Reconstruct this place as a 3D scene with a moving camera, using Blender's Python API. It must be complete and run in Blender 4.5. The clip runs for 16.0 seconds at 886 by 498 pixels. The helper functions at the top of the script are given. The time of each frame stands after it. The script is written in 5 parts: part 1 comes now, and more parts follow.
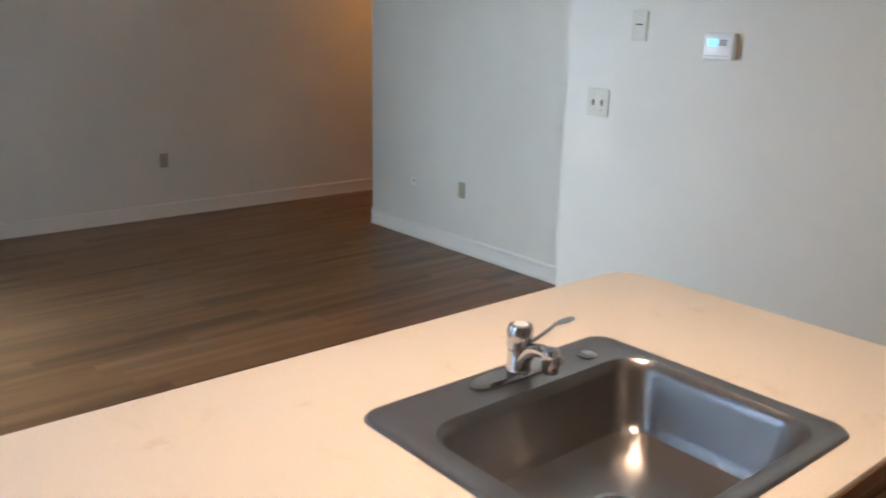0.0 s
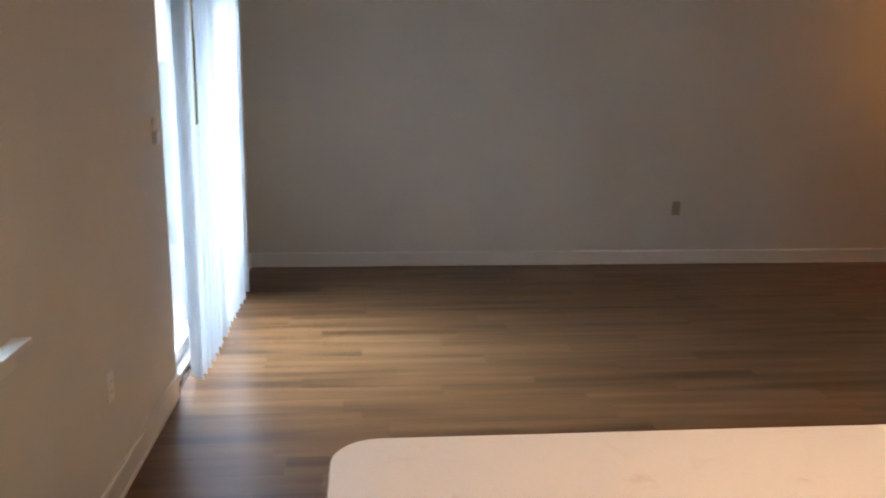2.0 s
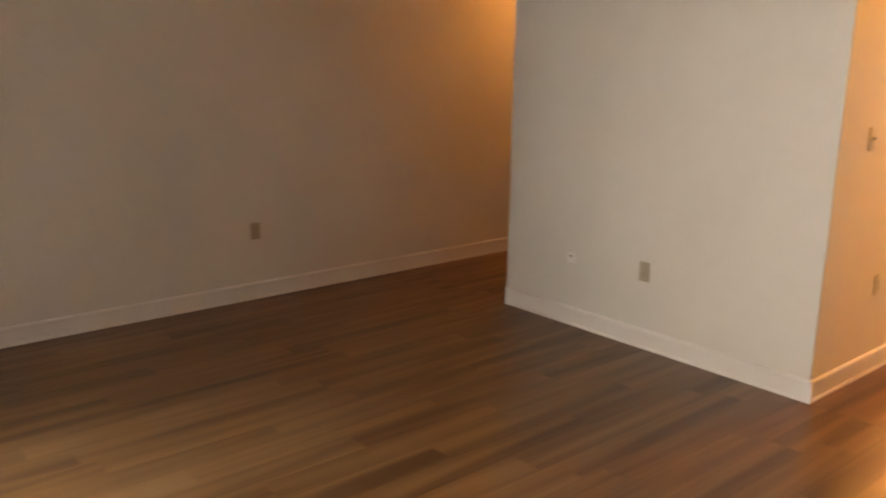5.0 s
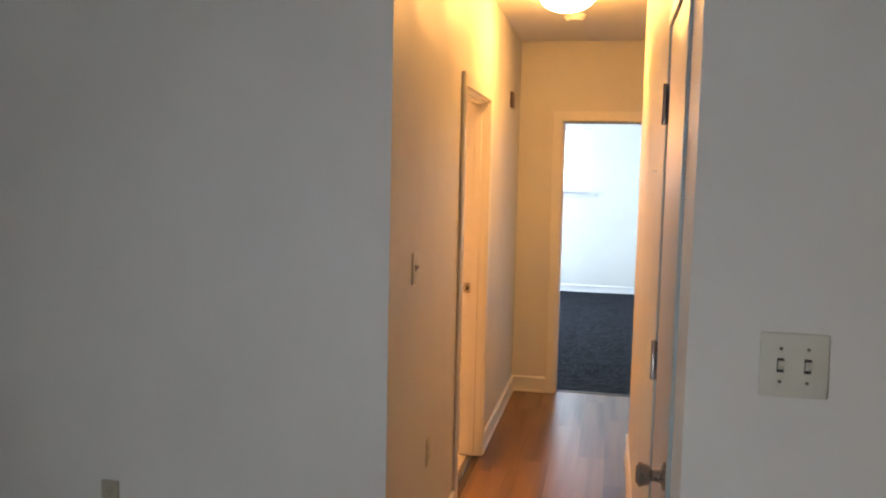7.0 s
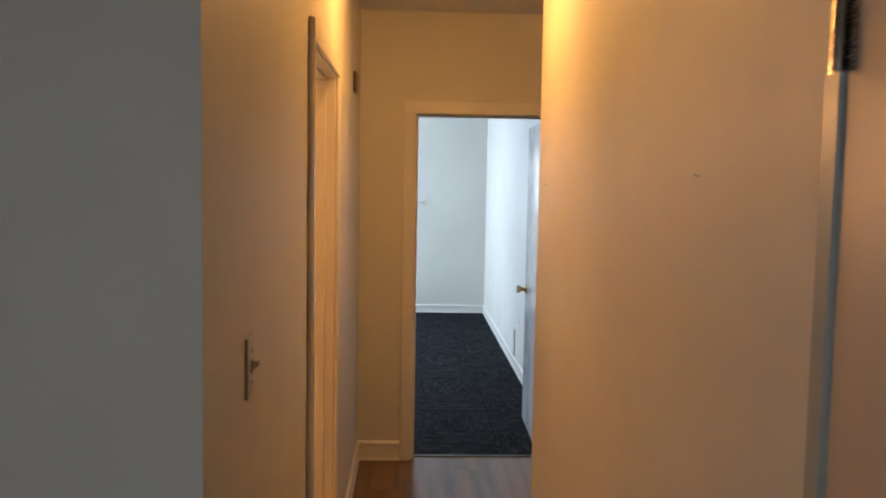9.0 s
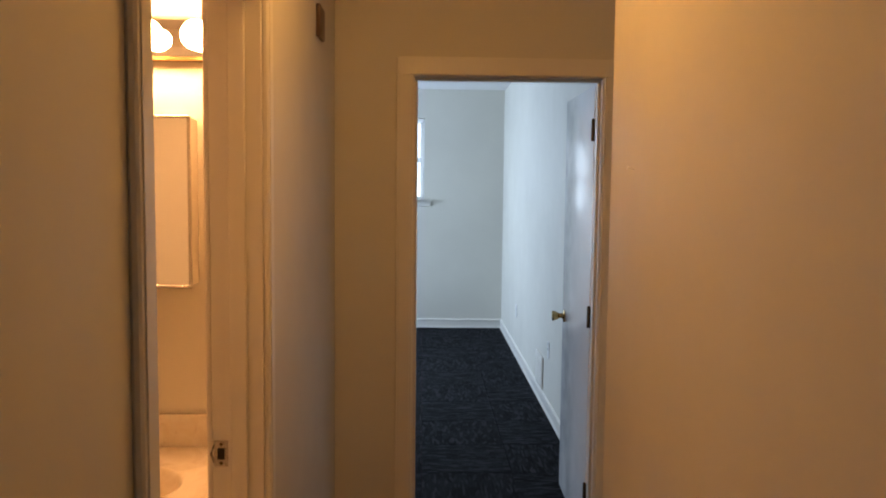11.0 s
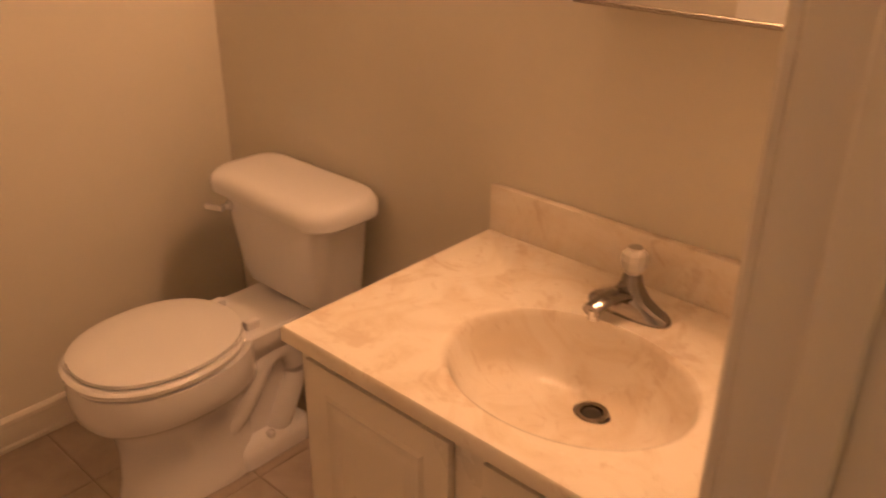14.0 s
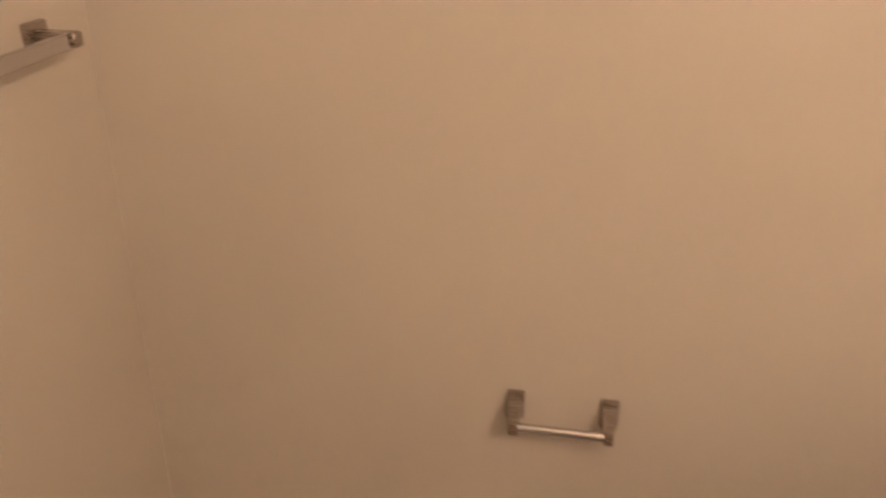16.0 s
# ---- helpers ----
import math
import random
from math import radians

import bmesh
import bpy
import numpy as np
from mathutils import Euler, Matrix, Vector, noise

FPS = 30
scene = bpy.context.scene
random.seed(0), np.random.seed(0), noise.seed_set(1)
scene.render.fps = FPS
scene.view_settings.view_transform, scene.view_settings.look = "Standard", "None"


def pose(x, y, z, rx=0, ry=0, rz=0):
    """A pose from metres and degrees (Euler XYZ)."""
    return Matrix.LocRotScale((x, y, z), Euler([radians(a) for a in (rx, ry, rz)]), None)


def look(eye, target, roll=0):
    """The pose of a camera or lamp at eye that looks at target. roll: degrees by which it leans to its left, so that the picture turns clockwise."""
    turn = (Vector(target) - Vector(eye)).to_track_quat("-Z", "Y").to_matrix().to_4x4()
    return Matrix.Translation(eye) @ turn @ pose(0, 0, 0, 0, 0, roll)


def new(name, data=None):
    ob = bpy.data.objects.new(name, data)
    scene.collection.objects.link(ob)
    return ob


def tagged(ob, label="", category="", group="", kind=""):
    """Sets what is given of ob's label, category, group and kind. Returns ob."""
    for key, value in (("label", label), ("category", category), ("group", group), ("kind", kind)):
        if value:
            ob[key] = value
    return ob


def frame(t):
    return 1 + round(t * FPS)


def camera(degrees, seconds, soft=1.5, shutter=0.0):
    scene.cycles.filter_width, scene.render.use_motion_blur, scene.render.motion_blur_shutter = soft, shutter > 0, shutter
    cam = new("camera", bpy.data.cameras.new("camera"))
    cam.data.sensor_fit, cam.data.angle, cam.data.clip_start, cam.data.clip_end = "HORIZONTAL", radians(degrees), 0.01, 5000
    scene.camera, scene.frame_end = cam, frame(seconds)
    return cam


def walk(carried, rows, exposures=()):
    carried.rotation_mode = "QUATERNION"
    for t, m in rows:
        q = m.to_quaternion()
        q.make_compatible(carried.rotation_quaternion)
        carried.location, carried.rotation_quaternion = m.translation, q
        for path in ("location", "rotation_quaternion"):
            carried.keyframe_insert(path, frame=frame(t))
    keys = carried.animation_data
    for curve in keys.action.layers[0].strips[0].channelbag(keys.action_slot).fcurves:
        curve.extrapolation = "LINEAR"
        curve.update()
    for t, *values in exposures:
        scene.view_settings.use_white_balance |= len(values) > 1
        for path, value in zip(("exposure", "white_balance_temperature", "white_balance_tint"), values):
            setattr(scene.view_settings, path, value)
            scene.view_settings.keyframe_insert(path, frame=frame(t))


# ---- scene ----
cam = camera(56.3, 16.0, soft=1.9, shutter=0.3)
PATH = [
    (0, (-3.837, -3.359, 1.634), (-2.598, -1.882, 1.099), 1.2),
    (0.5, (-3.912, -3.367, 1.634), (-2.866, -1.748, 1.099), 1.0),
    (1, (-3.896, -3.38, 1.638), (-3.101, -1.612, 1.146), 0.6),
    (1.5, (-3.834, -3.392, 1.638), (-3.386, -1.493, 1.198), 0.6),
    (2, (-3.863, -3.349, 1.622), (-3.678, -1.406, 1.186), 0.8),
    (2.5, (-3.992, -3.181, 1.624), (-3.894, -1.235, 1.171), 0.8),
    (3, (-4.039, -2.952, 1.608), (-3.934, -1.009, 1.142), 0.5),
    (3.5, (-4.045, -2.593, 1.608), (-3.851, -0.658, 1.14), 0.5),
    (4, (-4.073, -2.255, 1.624), (-3.63, -0.361, 1.159), -0.1),
    (4.5, (-4.041, -1.964, 1.642), (-3.174, -0.224, 1.171), 0.9),
    (5, (-3.863, -1.74, 1.66), (-2.603, -0.256, 1.201), 0.8),
    (5.2, (-3.768, -1.637, 1.675), (-2.381, -0.276, 1.205), 0.8),
    (7.3, (-2.376, -0.609, 1.627), (-0.404, -0.311, 1.477), 1.2),
    (7.5, (-2.245, -0.563, 1.644), (-0.265, -0.319, 1.499), 1.2),
    (8, (-1.882, -0.445, 1.634), (0.108, -0.321, 1.489), 1.1),
    (8.5, (-1.558, -0.341, 1.633), (0.436, -0.344, 1.482), 1.1),
    (9, (-1.199, -0.3, 1.63), (0.794, -0.378, 1.475), 1.0),
    (11.5, (0.496, -0.362, 1.6), (2.489, -0.389, 1.436), 0.2),
    (12, (0.754, -0.349, 1.602), (2.721, -0.139, 1.308), 0.1),
    (12.5, (0.987, -0.283, 1.583), (2.855, 0.167, 1.029), -0.1),
    (13, (1.218, -0.245, 1.536), (2.941, 0.428, 0.775), 0.1),
    (13.5, (1.389, -0.174, 1.501), (2.932, 0.772, 0.649), 0.1),
    (14, (1.538, -0.067, 1.504), (2.867, 1.148, 0.633), 0.4),
    (14.5, (1.711, 0.069, 1.495), (2.766, 1.527, 0.624), 0.9),
    (15, (1.73, 0.307, 1.522), (2.537, 1.894, 0.612), 2.4),
    (15.5, (1.79, 0.524, 1.455), (2.243, 2.289, 0.63), 2.8),
    (16, (1.983, 0.818, 1.471), (1.684, 2.587, 0.587), 0.5),
]
walk(cam, [(t, look(eye, target, roll)) for t, eye, target, roll in PATH],
     [(0, 0.95, 6300, 16), (0.5, 0.95, 6200, 16), (1.0, 1.12, 6050, 16), (1.5, 0.85, 6200, 17), (2.0, 0.62, 6900, 21), (2.5, 0.38, 9100, 29), (3.5, 0.4, 9700, 31), (4.0, 0.6, 11500, 34), (4.4, 0.65, 17500, 43), (4.8, 0.75, 12000, 35), (5.2, 0.9, 9800, 29),
      (7.3, -0.4, 6800, 22), (7.6, -0.6, 6800, 22), (8, -0.95, 6800, 22), (9, -1.1, 7200, 22), (11.5, -1.8, 6900, 22), (12.2, -1.95, 7500, 34), (12.6, -1.95, 8300, 37), (13, -1.7, 9500, 37), (13.5, -1.42, 8000, 28), (14, -1.75, 5850, 26), (14.5, -1.85, 5200, 18), (15, -1.8, 4400, 14), (16, -1.4, 4200, 11)])

# ---------- world and lights ----------
world = bpy.data.worlds.new("world")
world.use_nodes = True
scene.world = world
wn = world.node_tree.nodes
sky = wn.new("ShaderNodeTexSky")
sky.sky_type, sky.sun_disc = "NISHITA", False
sky.sun_elevation, sky.sun_rotation = radians(48), radians(0)
world.node_tree.links.new(sky.outputs[0], wn["Background"].inputs[0])
wn["Background"].inputs[1].default_value = 0.12


def lamp(name, kind, m, energy, colour, **sizes):
    data = bpy.data.lights.new(name, kind)
    data.energy, data.color = energy, colour
    for key, value in sizes.items():
        if key == "size":
            data.size = value
        elif key == "size_y":
            data.size_y = value
        elif key == "spread":
            data.spread = value
        elif key == "angle":
            data.angle = value
        elif key == "radius":
            data.shadow_soft_size = value
    if kind == "AREA":
        data.shape = "RECTANGLE"
    ob = new(name, data)
    ob.matrix_world = m
    return ob


WX, BY, XT, HS, XE, CEIL = -4.798, 3.263, -1.03, -0.845, 3.597, 2.61
BWX, BEX, BNY, BSY = 1.196, 2.88, 2.046, 0.115
BEDX, BEDY, BEDN = 9.295, -1.247, 2.4
lamp("sun", "SUN", look((1, 9, 10), (0, 0, 0)), 2.0, (1.0, 0.95, 0.88), angle=radians(0.5))
lamp("slider_daylight", "AREA", look((WX - 0.45, 2.1, 1.35), (0, -0.7, 1.2)), 36, (0.69, 0.86, 1.0), size=1.5, size_y=1.7, spread=radians(82))
lamp("slider_skylight", "AREA", look((WX - 0.55, 1.9, 1.95), (WX + 0.25, 1.1, 0.0)), 64, (0.66, 0.85, 1.0), size=1.6, size_y=1.3, spread=radians(68))
lamp("kitchen_window_daylight", "AREA", look((WX - 0.26, -1.75, 1.45), (0, -1.75, 1.45)), 27, (0.44, 0.71, 1.0), size=0.9, size_y=1.1)
lamp("bedroom_window_daylight", "AREA", look((BEDX + 0.26, 0.35, 1.87), (0, 0.35, 1.87)), 50, (0.60, 0.82, 1.0), size=1.4, size_y=0.86)

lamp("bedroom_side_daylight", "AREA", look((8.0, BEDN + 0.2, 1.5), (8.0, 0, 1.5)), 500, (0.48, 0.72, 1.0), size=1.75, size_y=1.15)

# ---------- materials ----------


def mat(name):
    m = bpy.data.materials.new(name)
    m.use_nodes = True
    return m, m.node_tree.nodes, m.node_tree.links, m.node_tree.nodes["Principled BSDF"]


def mapping(n, l, scale, coord="Object", shift=None):
    tc, mp = n.new("ShaderNodeTexCoord"), n.new("ShaderNodeMapping")
    mp.inputs["Scale"].default_value = scale
    l.new(tc.outputs[coord], mp.inputs[0])
    if shift is not None:
        l.new(shift, mp.inputs["Location"])
    return mp.outputs[0]


def noise_tex(n, l, vec, scale, detail=4, rough=0.55, distort=0.0):
    t = n.new("ShaderNodeTexNoise")
    t.inputs["Scale"].default_value, t.inputs["Detail"].default_value = scale, detail
    t.inputs["Roughness"].default_value, t.inputs["Distortion"].default_value = rough, distort
    l.new(vec, t.inputs["Vector"])
    return t.outputs["Fac"]


def ramp(n, l, fac, stops):
    r = n.new("ShaderNodeValToRGB")
    els = r.color_ramp.elements
    while len(els) < len(stops):
        els.new(0.5)
    for e, (p, c) in zip(els, stops):
        e.position, e.color = p, (*c, 1)
    l.new(fac, r.inputs[0])
    return r.outputs[0]


def mix(n, l, fac, a, b, mode="MIX"):
    m = n.new("ShaderNodeMix")
    m.data_type, m.blend_type = "RGBA", mode
    for sock, v in ((m.inputs[0], fac), (m.inputs[6], a), (m.inputs[7], b)):
        if isinstance(v, (int, float)):
            sock.default_value = v
        elif isinstance(v, tuple):
            sock.default_value = (*v, 1)
        else:
            l.new(v, sock)
    return m.outputs[2]


def math_node(n, l, op, a, b):
    m = n.new("ShaderNodeMath")
    m.operation = op
    for sock, v in zip(m.inputs, (a, b)):
        if isinstance(v, (int, float)):
            sock.default_value = v
        else:
            l.new(v, sock)
    return m.outputs[0]


def bump(n, l, bsdf, height, strength, dist=0.001):
    b = n.new("ShaderNodeBump")
    b.inputs["Strength"].default_value, b.inputs["Distance"].default_value = strength, dist
    l.new(height, b.inputs["Height"])
    l.new(b.outputs[0], bsdf.inputs["Normal"])


def painted(name, colour, rough=0.6, texture=0.25, grain=260, vary=0.04):
    """Wall or trim paint: roller stipple, faint large blotches."""
    m, n, l, p = mat(name)
    vec = mapping(n, l, (1, 1, 1))
    big = noise_tex(n, l, vec, 1.3, 5)
    dark = tuple(c * (1 - vary * 2) for c in colour)
    l.new(ramp(n, l, big, ((0.3, dark), (0.7, colour))), p.inputs["Base Color"])
    fine = noise_tex(n, l, vec, grain, 3)
    l.new(ramp(n, l, noise_tex(n, l, vec, 6, 4), ((0.3, (rough - 0.07,) * 3), (0.7, (rough + 0.07,) * 3))), p.inputs["Roughness"])
    bump(n, l, p, fine, texture, 0.0008)
    return m


def plain(name, colour, rough=0.5, metal=0.0, coat=0.0, grain=0.0, wear=1.0):
    m, n, l, p = mat(name)
    vec = mapping(n, l, (1, 1, 1))
    f = noise_tex(n, l, vec, 14, 4)
    l.new(ramp(n, l, f, ((0.3, tuple(c * 0.93 for c in colour)), (0.7, colour))), p.inputs["Base Color"])
    p.inputs["Metallic"].default_value = metal
    l.new(ramp(n, l, noise_tex(n, l, vec, 40, 3), ((0.3, (max(rough - 0.04 * wear, 0.02),) * 3), (0.7, (rough + 0.05 * wear,) * 3))), p.inputs["Roughness"])
    p.inputs["Coat Weight"].default_value = coat
    if grain:
        bump(n, l, p, noise_tex(n, l, vec, 200, 2), grain, 0.0005)
    return m


def metal(name, colour, rough, fine=0.015):
    """Bare metal of one tone with fine hairline changes of gloss."""
    m, n, l, p = mat(name)
    p.inputs["Base Color"].default_value, p.inputs["Metallic"].default_value = (*colour, 1), 1
    f = noise_tex(n, l, mapping(n, l, (30, 700, 700)), 1.0, 3)
    l.new(ramp(n, l, f, ((0.2, (rough - fine,) * 3), (0.8, (rough + fine,) * 3))), p.inputs["Roughness"])
    return m


def satin(name, colour, rough):
    """Smooth sprayed paint with broad, faint changes of tone."""
    m, n, l, p = mat(name)
    f = noise_tex(n, l, mapping(n, l, (1, 1, 0.5)), 0.9, 2)
    l.new(ramp(n, l, f, ((0.2, tuple(c * 0.96 for c in colour)), (0.8, colour))), p.inputs["Base Color"])
    p.inputs["Roughness"].default_value = rough
    return m


WALL = painted("wall_paint", (0.635, 0.61, 0.53), 0.55)
CEILM = painted("ceiling_paint", (0.82, 0.81, 0.79), 0.8, 0.5, 120)
TRIM = painted("trim_paint", (0.70, 0.672, 0.605), 0.35, 0.12, 90, 0.03)
DOORW = painted("door_gloss_paint", (0.84, 0.84, 0.83), 0.18, 0.22, 14, 0.02)
STEEL_DOOR = satin("closet_door_paint", (0.50, 0.45, 0.40), 0.44)
STEEL_FRAME = painted("door_frame_paint", (0.33, 0.38, 0.37), 0.4, 0.12, 60, 0.03)
ALMOND = plain("almond_plastic", (0.36, 0.31, 0.21), 0.4)
IVORY = plain("ivory_plastic", (0.54, 0.51, 0.40), 0.38)
WHITEP = plain("white_plastic", (0.82, 0.82, 0.80), 0.38)
DARK = plain("dark_slot", (0.02, 0.018, 0.015), 0.6)
CHROME = metal("chrome", (0.62, 0.62, 0.63), 0.07)
# clean chrome; the dark room it would mirror is put into its base colour
CHROME_DARK = metal("chrome_dark_reflection", (0.30, 0.29, 0.28), 0.12)
NICKEL = metal("aged_nickel", (0.40, 0.37, 0.33), 0.27, 0.03)
BRASS = metal("antique_brass", (0.48, 0.33, 0.14), 0.24, 0.03)
DKBRASS = plain("dark_bronze", (0.10, 0.065, 0.035), 0.4, 1.0)
ALU = plain("white_aluminium", (0.75, 0.76, 0.77), 0.4, 0.2)
PORCELAIN = satin("white_porcelain", (0.79, 0.79, 0.82), 0.13)
PORCELAIN.node_tree.nodes["Principled BSDF"].inputs["Specular IOR Level"].default_value = 0.65
SEATP = satin("white_seat_plastic", (0.78, 0.78, 0.80), 0.14)
CABW = painted("cabinet_paint", (0.78, 0.73, 0.64), 0.32, 0.15, 80, 0.03)
SUB = plain("dark_subfloor", (0.045, 0.03, 0.02), 0.9)
GROUT = plain("grey_grout", (0.30, 0.26, 0.22), 0.9, grain=0.4)
BAR = plain("threshold_metal", (0.08, 0.075, 0.07), 0.45, 0.6)
CONC = painted("patio_concrete", (0.42, 0.41, 0.39), 0.9, 0.6, 60, 0.08)
VINYL = plain("white_vinyl_frame", (0.80, 0.82, 0.83), 0.3)


STEEL = metal("satin_stainless_steel", (0.37, 0.355, 0.35), 0.28, 0.004)


def laminate():
    m, n, l, p = mat("beige_laminate")
    vec = mapping(n, l, (1, 1, 1))
    specks = noise_tex(n, l, vec, 420, 2)
    c = ramp(n, l, specks, ((0.30, (0.66, 0.58, 0.48)), (0.5, (0.78, 0.71, 0.61)), (0.72, (0.82, 0.76, 0.67))))
    stain = ramp(n, l, noise_tex(n, l, vec, 7, 6, 0.7, 0.8), ((0.58, (1, 1, 1)), (0.74, (0.88, 0.80, 0.70))))
    l.new(mix(n, l, 1.0, c, stain, "MULTIPLY"), p.inputs["Base Color"])
    l.new(ramp(n, l, noise_tex(n, l, vec, 9, 4), ((0.3, (0.36,) * 3), (0.7, (0.50,) * 3))), p.inputs["Roughness"])
    bump(n, l, p, specks, 0.06, 0.0004)
    return m


LAMINATE = laminate()


def wood(name, tones, rough, scale, vary=0.5, knots=True):
    """Boards with the grain along x; each object takes its own cut of the grain and its own tone."""
    m, n, l, p = mat(name)
    info = n.new("ShaderNodeObjectInfo")
    off = math_node(n, l, "MULTIPLY", info.outputs["Random"], 91.7)
    comb = n.new("ShaderNodeCombineXYZ")
    for i in range(3):
        l.new(off, comb.inputs[i])
    grain = noise_tex(n, l, mapping(n, l, (1.2 * scale, 26 * scale, 1), shift=comb.outputs[0]), 1.0, 2, 0.5, 0.3)
    broad = noise_tex(n, l, mapping(n, l, (0.7 * scale, 11 * scale, 1), shift=comb.outputs[0]), 1.0, 2, 0.4, 0.4)
    fine = noise_tex(n, l, mapping(n, l, (5 * scale, 260 * scale, 1), shift=comb.outputs[0]), 1.0, 3)
    f = math_node(n, l, "ADD", math_node(n, l, "MULTIPLY", grain, 0.2), math_node(n, l, "MULTIPLY", broad, 0.8))
    f = math_node(n, l, "ADD", f, math_node(n, l, "MULTIPLY", math_node(n, l, "SUBTRACT", info.outputs["Random"], 0.5), 0.34 * vary))
    c = ramp(n, l, f, tuple((0.32 + 0.36 * i / (len(tones) - 1), t) for i, t in enumerate(tones)))
    c = mix(n, l, 0.08, c, ramp(n, l, fine, ((0.35, (0.45, 0.38, 0.32)), (0.65, (1, 1, 1)))), "MULTIPLY")
    if knots:
        v = n.new("ShaderNodeTexVoronoi")
        v.inputs["Scale"].default_value = 1.0
        l.new(mapping(n, l, (1.6, 5.5, 1), shift=comb.outputs[0]), v.inputs["Vector"])
        k = ramp(n, l, v.outputs["Distance"], ((0.015, (0.35, 0.25, 0.18)), (0.05, (1, 1, 1))))
        c = mix(n, l, 0.8, c, k, "MULTIPLY")
    l.new(c, p.inputs["Base Color"])
    l.new(ramp(n, l, grain, ((0.3, (rough + 0.015,) * 3), (0.7, (rough - 0.015,) * 3))), p.inputs["Roughness"])
    p.inputs["Specular IOR Level"].default_value = 0.36
    bump(n, l, p, fine, 0.015, 0.0003)
    return m


PLANK = wood("oak_vinyl_plank", ((0.074, 0.033, 0.013), (0.122, 0.060, 0.025), (0.162, 0.084, 0.036), (0.20, 0.112, 0.052)), 0.31, 1.0)
OAK = wood("oak_cabinet_wood", ((0.20, 0.085, 0.03), (0.33, 0.15, 0.055), (0.42, 0.21, 0.085)), 0.4, 1.6, 0.3, False)


def carpet():
    m, n, l, p = mat("carpet_tile_pile")
    info = n.new("ShaderNodeObjectInfo")
    off = math_node(n, l, "MULTIPLY", info.outputs["Random"], 37.3)
    comb = n.new("ShaderNodeCombineXYZ")
    l.new(off, comb.inputs[0])
    l.new(off, comb.inputs[1])
    vec = mapping(n, l, (1, 1, 1), shift=comb.outputs[0])

    def dashes(width, row, offset):
        b = n.new("ShaderNodeTexBrick")
        b.offset, b.inputs["Scale"].default_value = offset, 1.0
        b.inputs["Mortar Size"].default_value = 0.0
        b.inputs["Brick Width"].default_value, b.inputs["Row Height"].default_value = width, row
        b.inputs["Color1"].default_value, b.inputs["Color2"].default_value = (0, 0, 0, 1), (1, 1, 1, 1)
        l.new(vec, b.inputs["Vector"])
        return b.outputs["Color"]
    fine = noise_tex(n, l, mapping(n, l, (1, 1, 1)), 320, 3)
    patch = noise_tex(n, l, mapping(n, l, (9, 22, 1), shift=comb.outputs[0]), 1.0, 2)
    base = ramp(n, l, dashes(0.125, 0.042, 0.37), ((0.2, (0.002, 0.0022, 0.003)), (0.8, (0.008, 0.009, 0.012))))
    line = ramp(n, l, dashes(0.058, 0.0105, 0.43), ((0.52, (0.0, 0.0, 0.0)), (0.72, (1.0, 1.0, 1.0))))
    on = math_node(n, l, "MULTIPLY", line, ramp(n, l, patch, ((0.40, (0.15,) * 3), (0.56, (1,) * 3))))
    c = mix(n, l, on, base, (0.029, 0.032, 0.039))
    l.new(mix(n, l, 0.5, c, ramp(n, l, fine, ((0.3, (0.3,) * 3), (0.7, (1,) * 3))), "MULTIPLY"), p.inputs["Base Color"])
    p.inputs["Roughness"].default_value = 0.95
    p.inputs["Specular IOR Level"].default_value = 0.1
    p.inputs["Sheen Weight"].default_value = 0.0
    bump(n, l, p, fine, 0.7, 0.003)
    return m


CARPET = carpet()


def marble(name, light, mid, dark):
    m, n, l, p = mat(name)
    vec = mapping(n, l, (1, 1, 1))
    f = noise_tex(n, l, vec, 6.5, 7, 0.62, 1.6)
    spots = noise_tex(n, l, vec, 15, 5, 0.6, 2.4)
    c = ramp(n, l, f, ((0.33, mid), (0.55, light)))
    c = mix(n, l, ramp(n, l, spots, ((0.60, (0, 0, 0)), (0.70, (0.35,) * 3))), c, dark)
    blotch = noise_tex(n, l, vec, 7.5, 6, 0.68, 0.5)
    c = mix(n, l, ramp(n, l, blotch, ((0.57, (0, 0, 0)), (0.64, (0.4,) * 3))), c, dark)
    l.new(c, p.inputs["Base Color"])
    p.inputs["Roughness"].default_value = 0.2
    p.inputs["Coat Weight"].default_value = 0.3
    return m


MARBLE = marble("cultured_marble", (0.80, 0.74, 0.64), (0.72, 0.63, 0.50), (0.55, 0.42, 0.29))


def tile_mat():
    m, n, l, p = mat("beige_ceramic_tile")
    info = n.new("ShaderNodeObjectInfo")
    vec = mapping(n, l, (1, 1, 1))
    f = noise_tex(n, l, vec, 9, 6, 0.6, 0.7)
    f = math_node(n, l, "ADD", f, math_node(n, l, "MULTIPLY", math_node(n, l, "SUBTRACT", info.outputs["Random"], 0.5), 0.15))
    l.new(ramp(n, l, f, ((0.3, (0.33, 0.28, 0.24)), (0.7, (0.42, 0.365, 0.315)))), p.inputs["Base Color"])
    p.inputs["Roughness"].default_value = 0.3
    bump(n, l, p, noise_tex(n, l, vec, 60, 3), 0.1, 0.001)
    return m


TILE = tile_mat()


def glow(name, colour, strength):
    m, n, l, p = mat(name)
    p.inputs["Base Color"].default_value = (0.9, 0.9, 0.88, 1)
    p.inputs["Emission Color"].default_value = (*colour, 1)
    p.inputs["Emission Strength"].default_value = strength
    p.inputs["Roughness"].default_value = 0.3
    return m


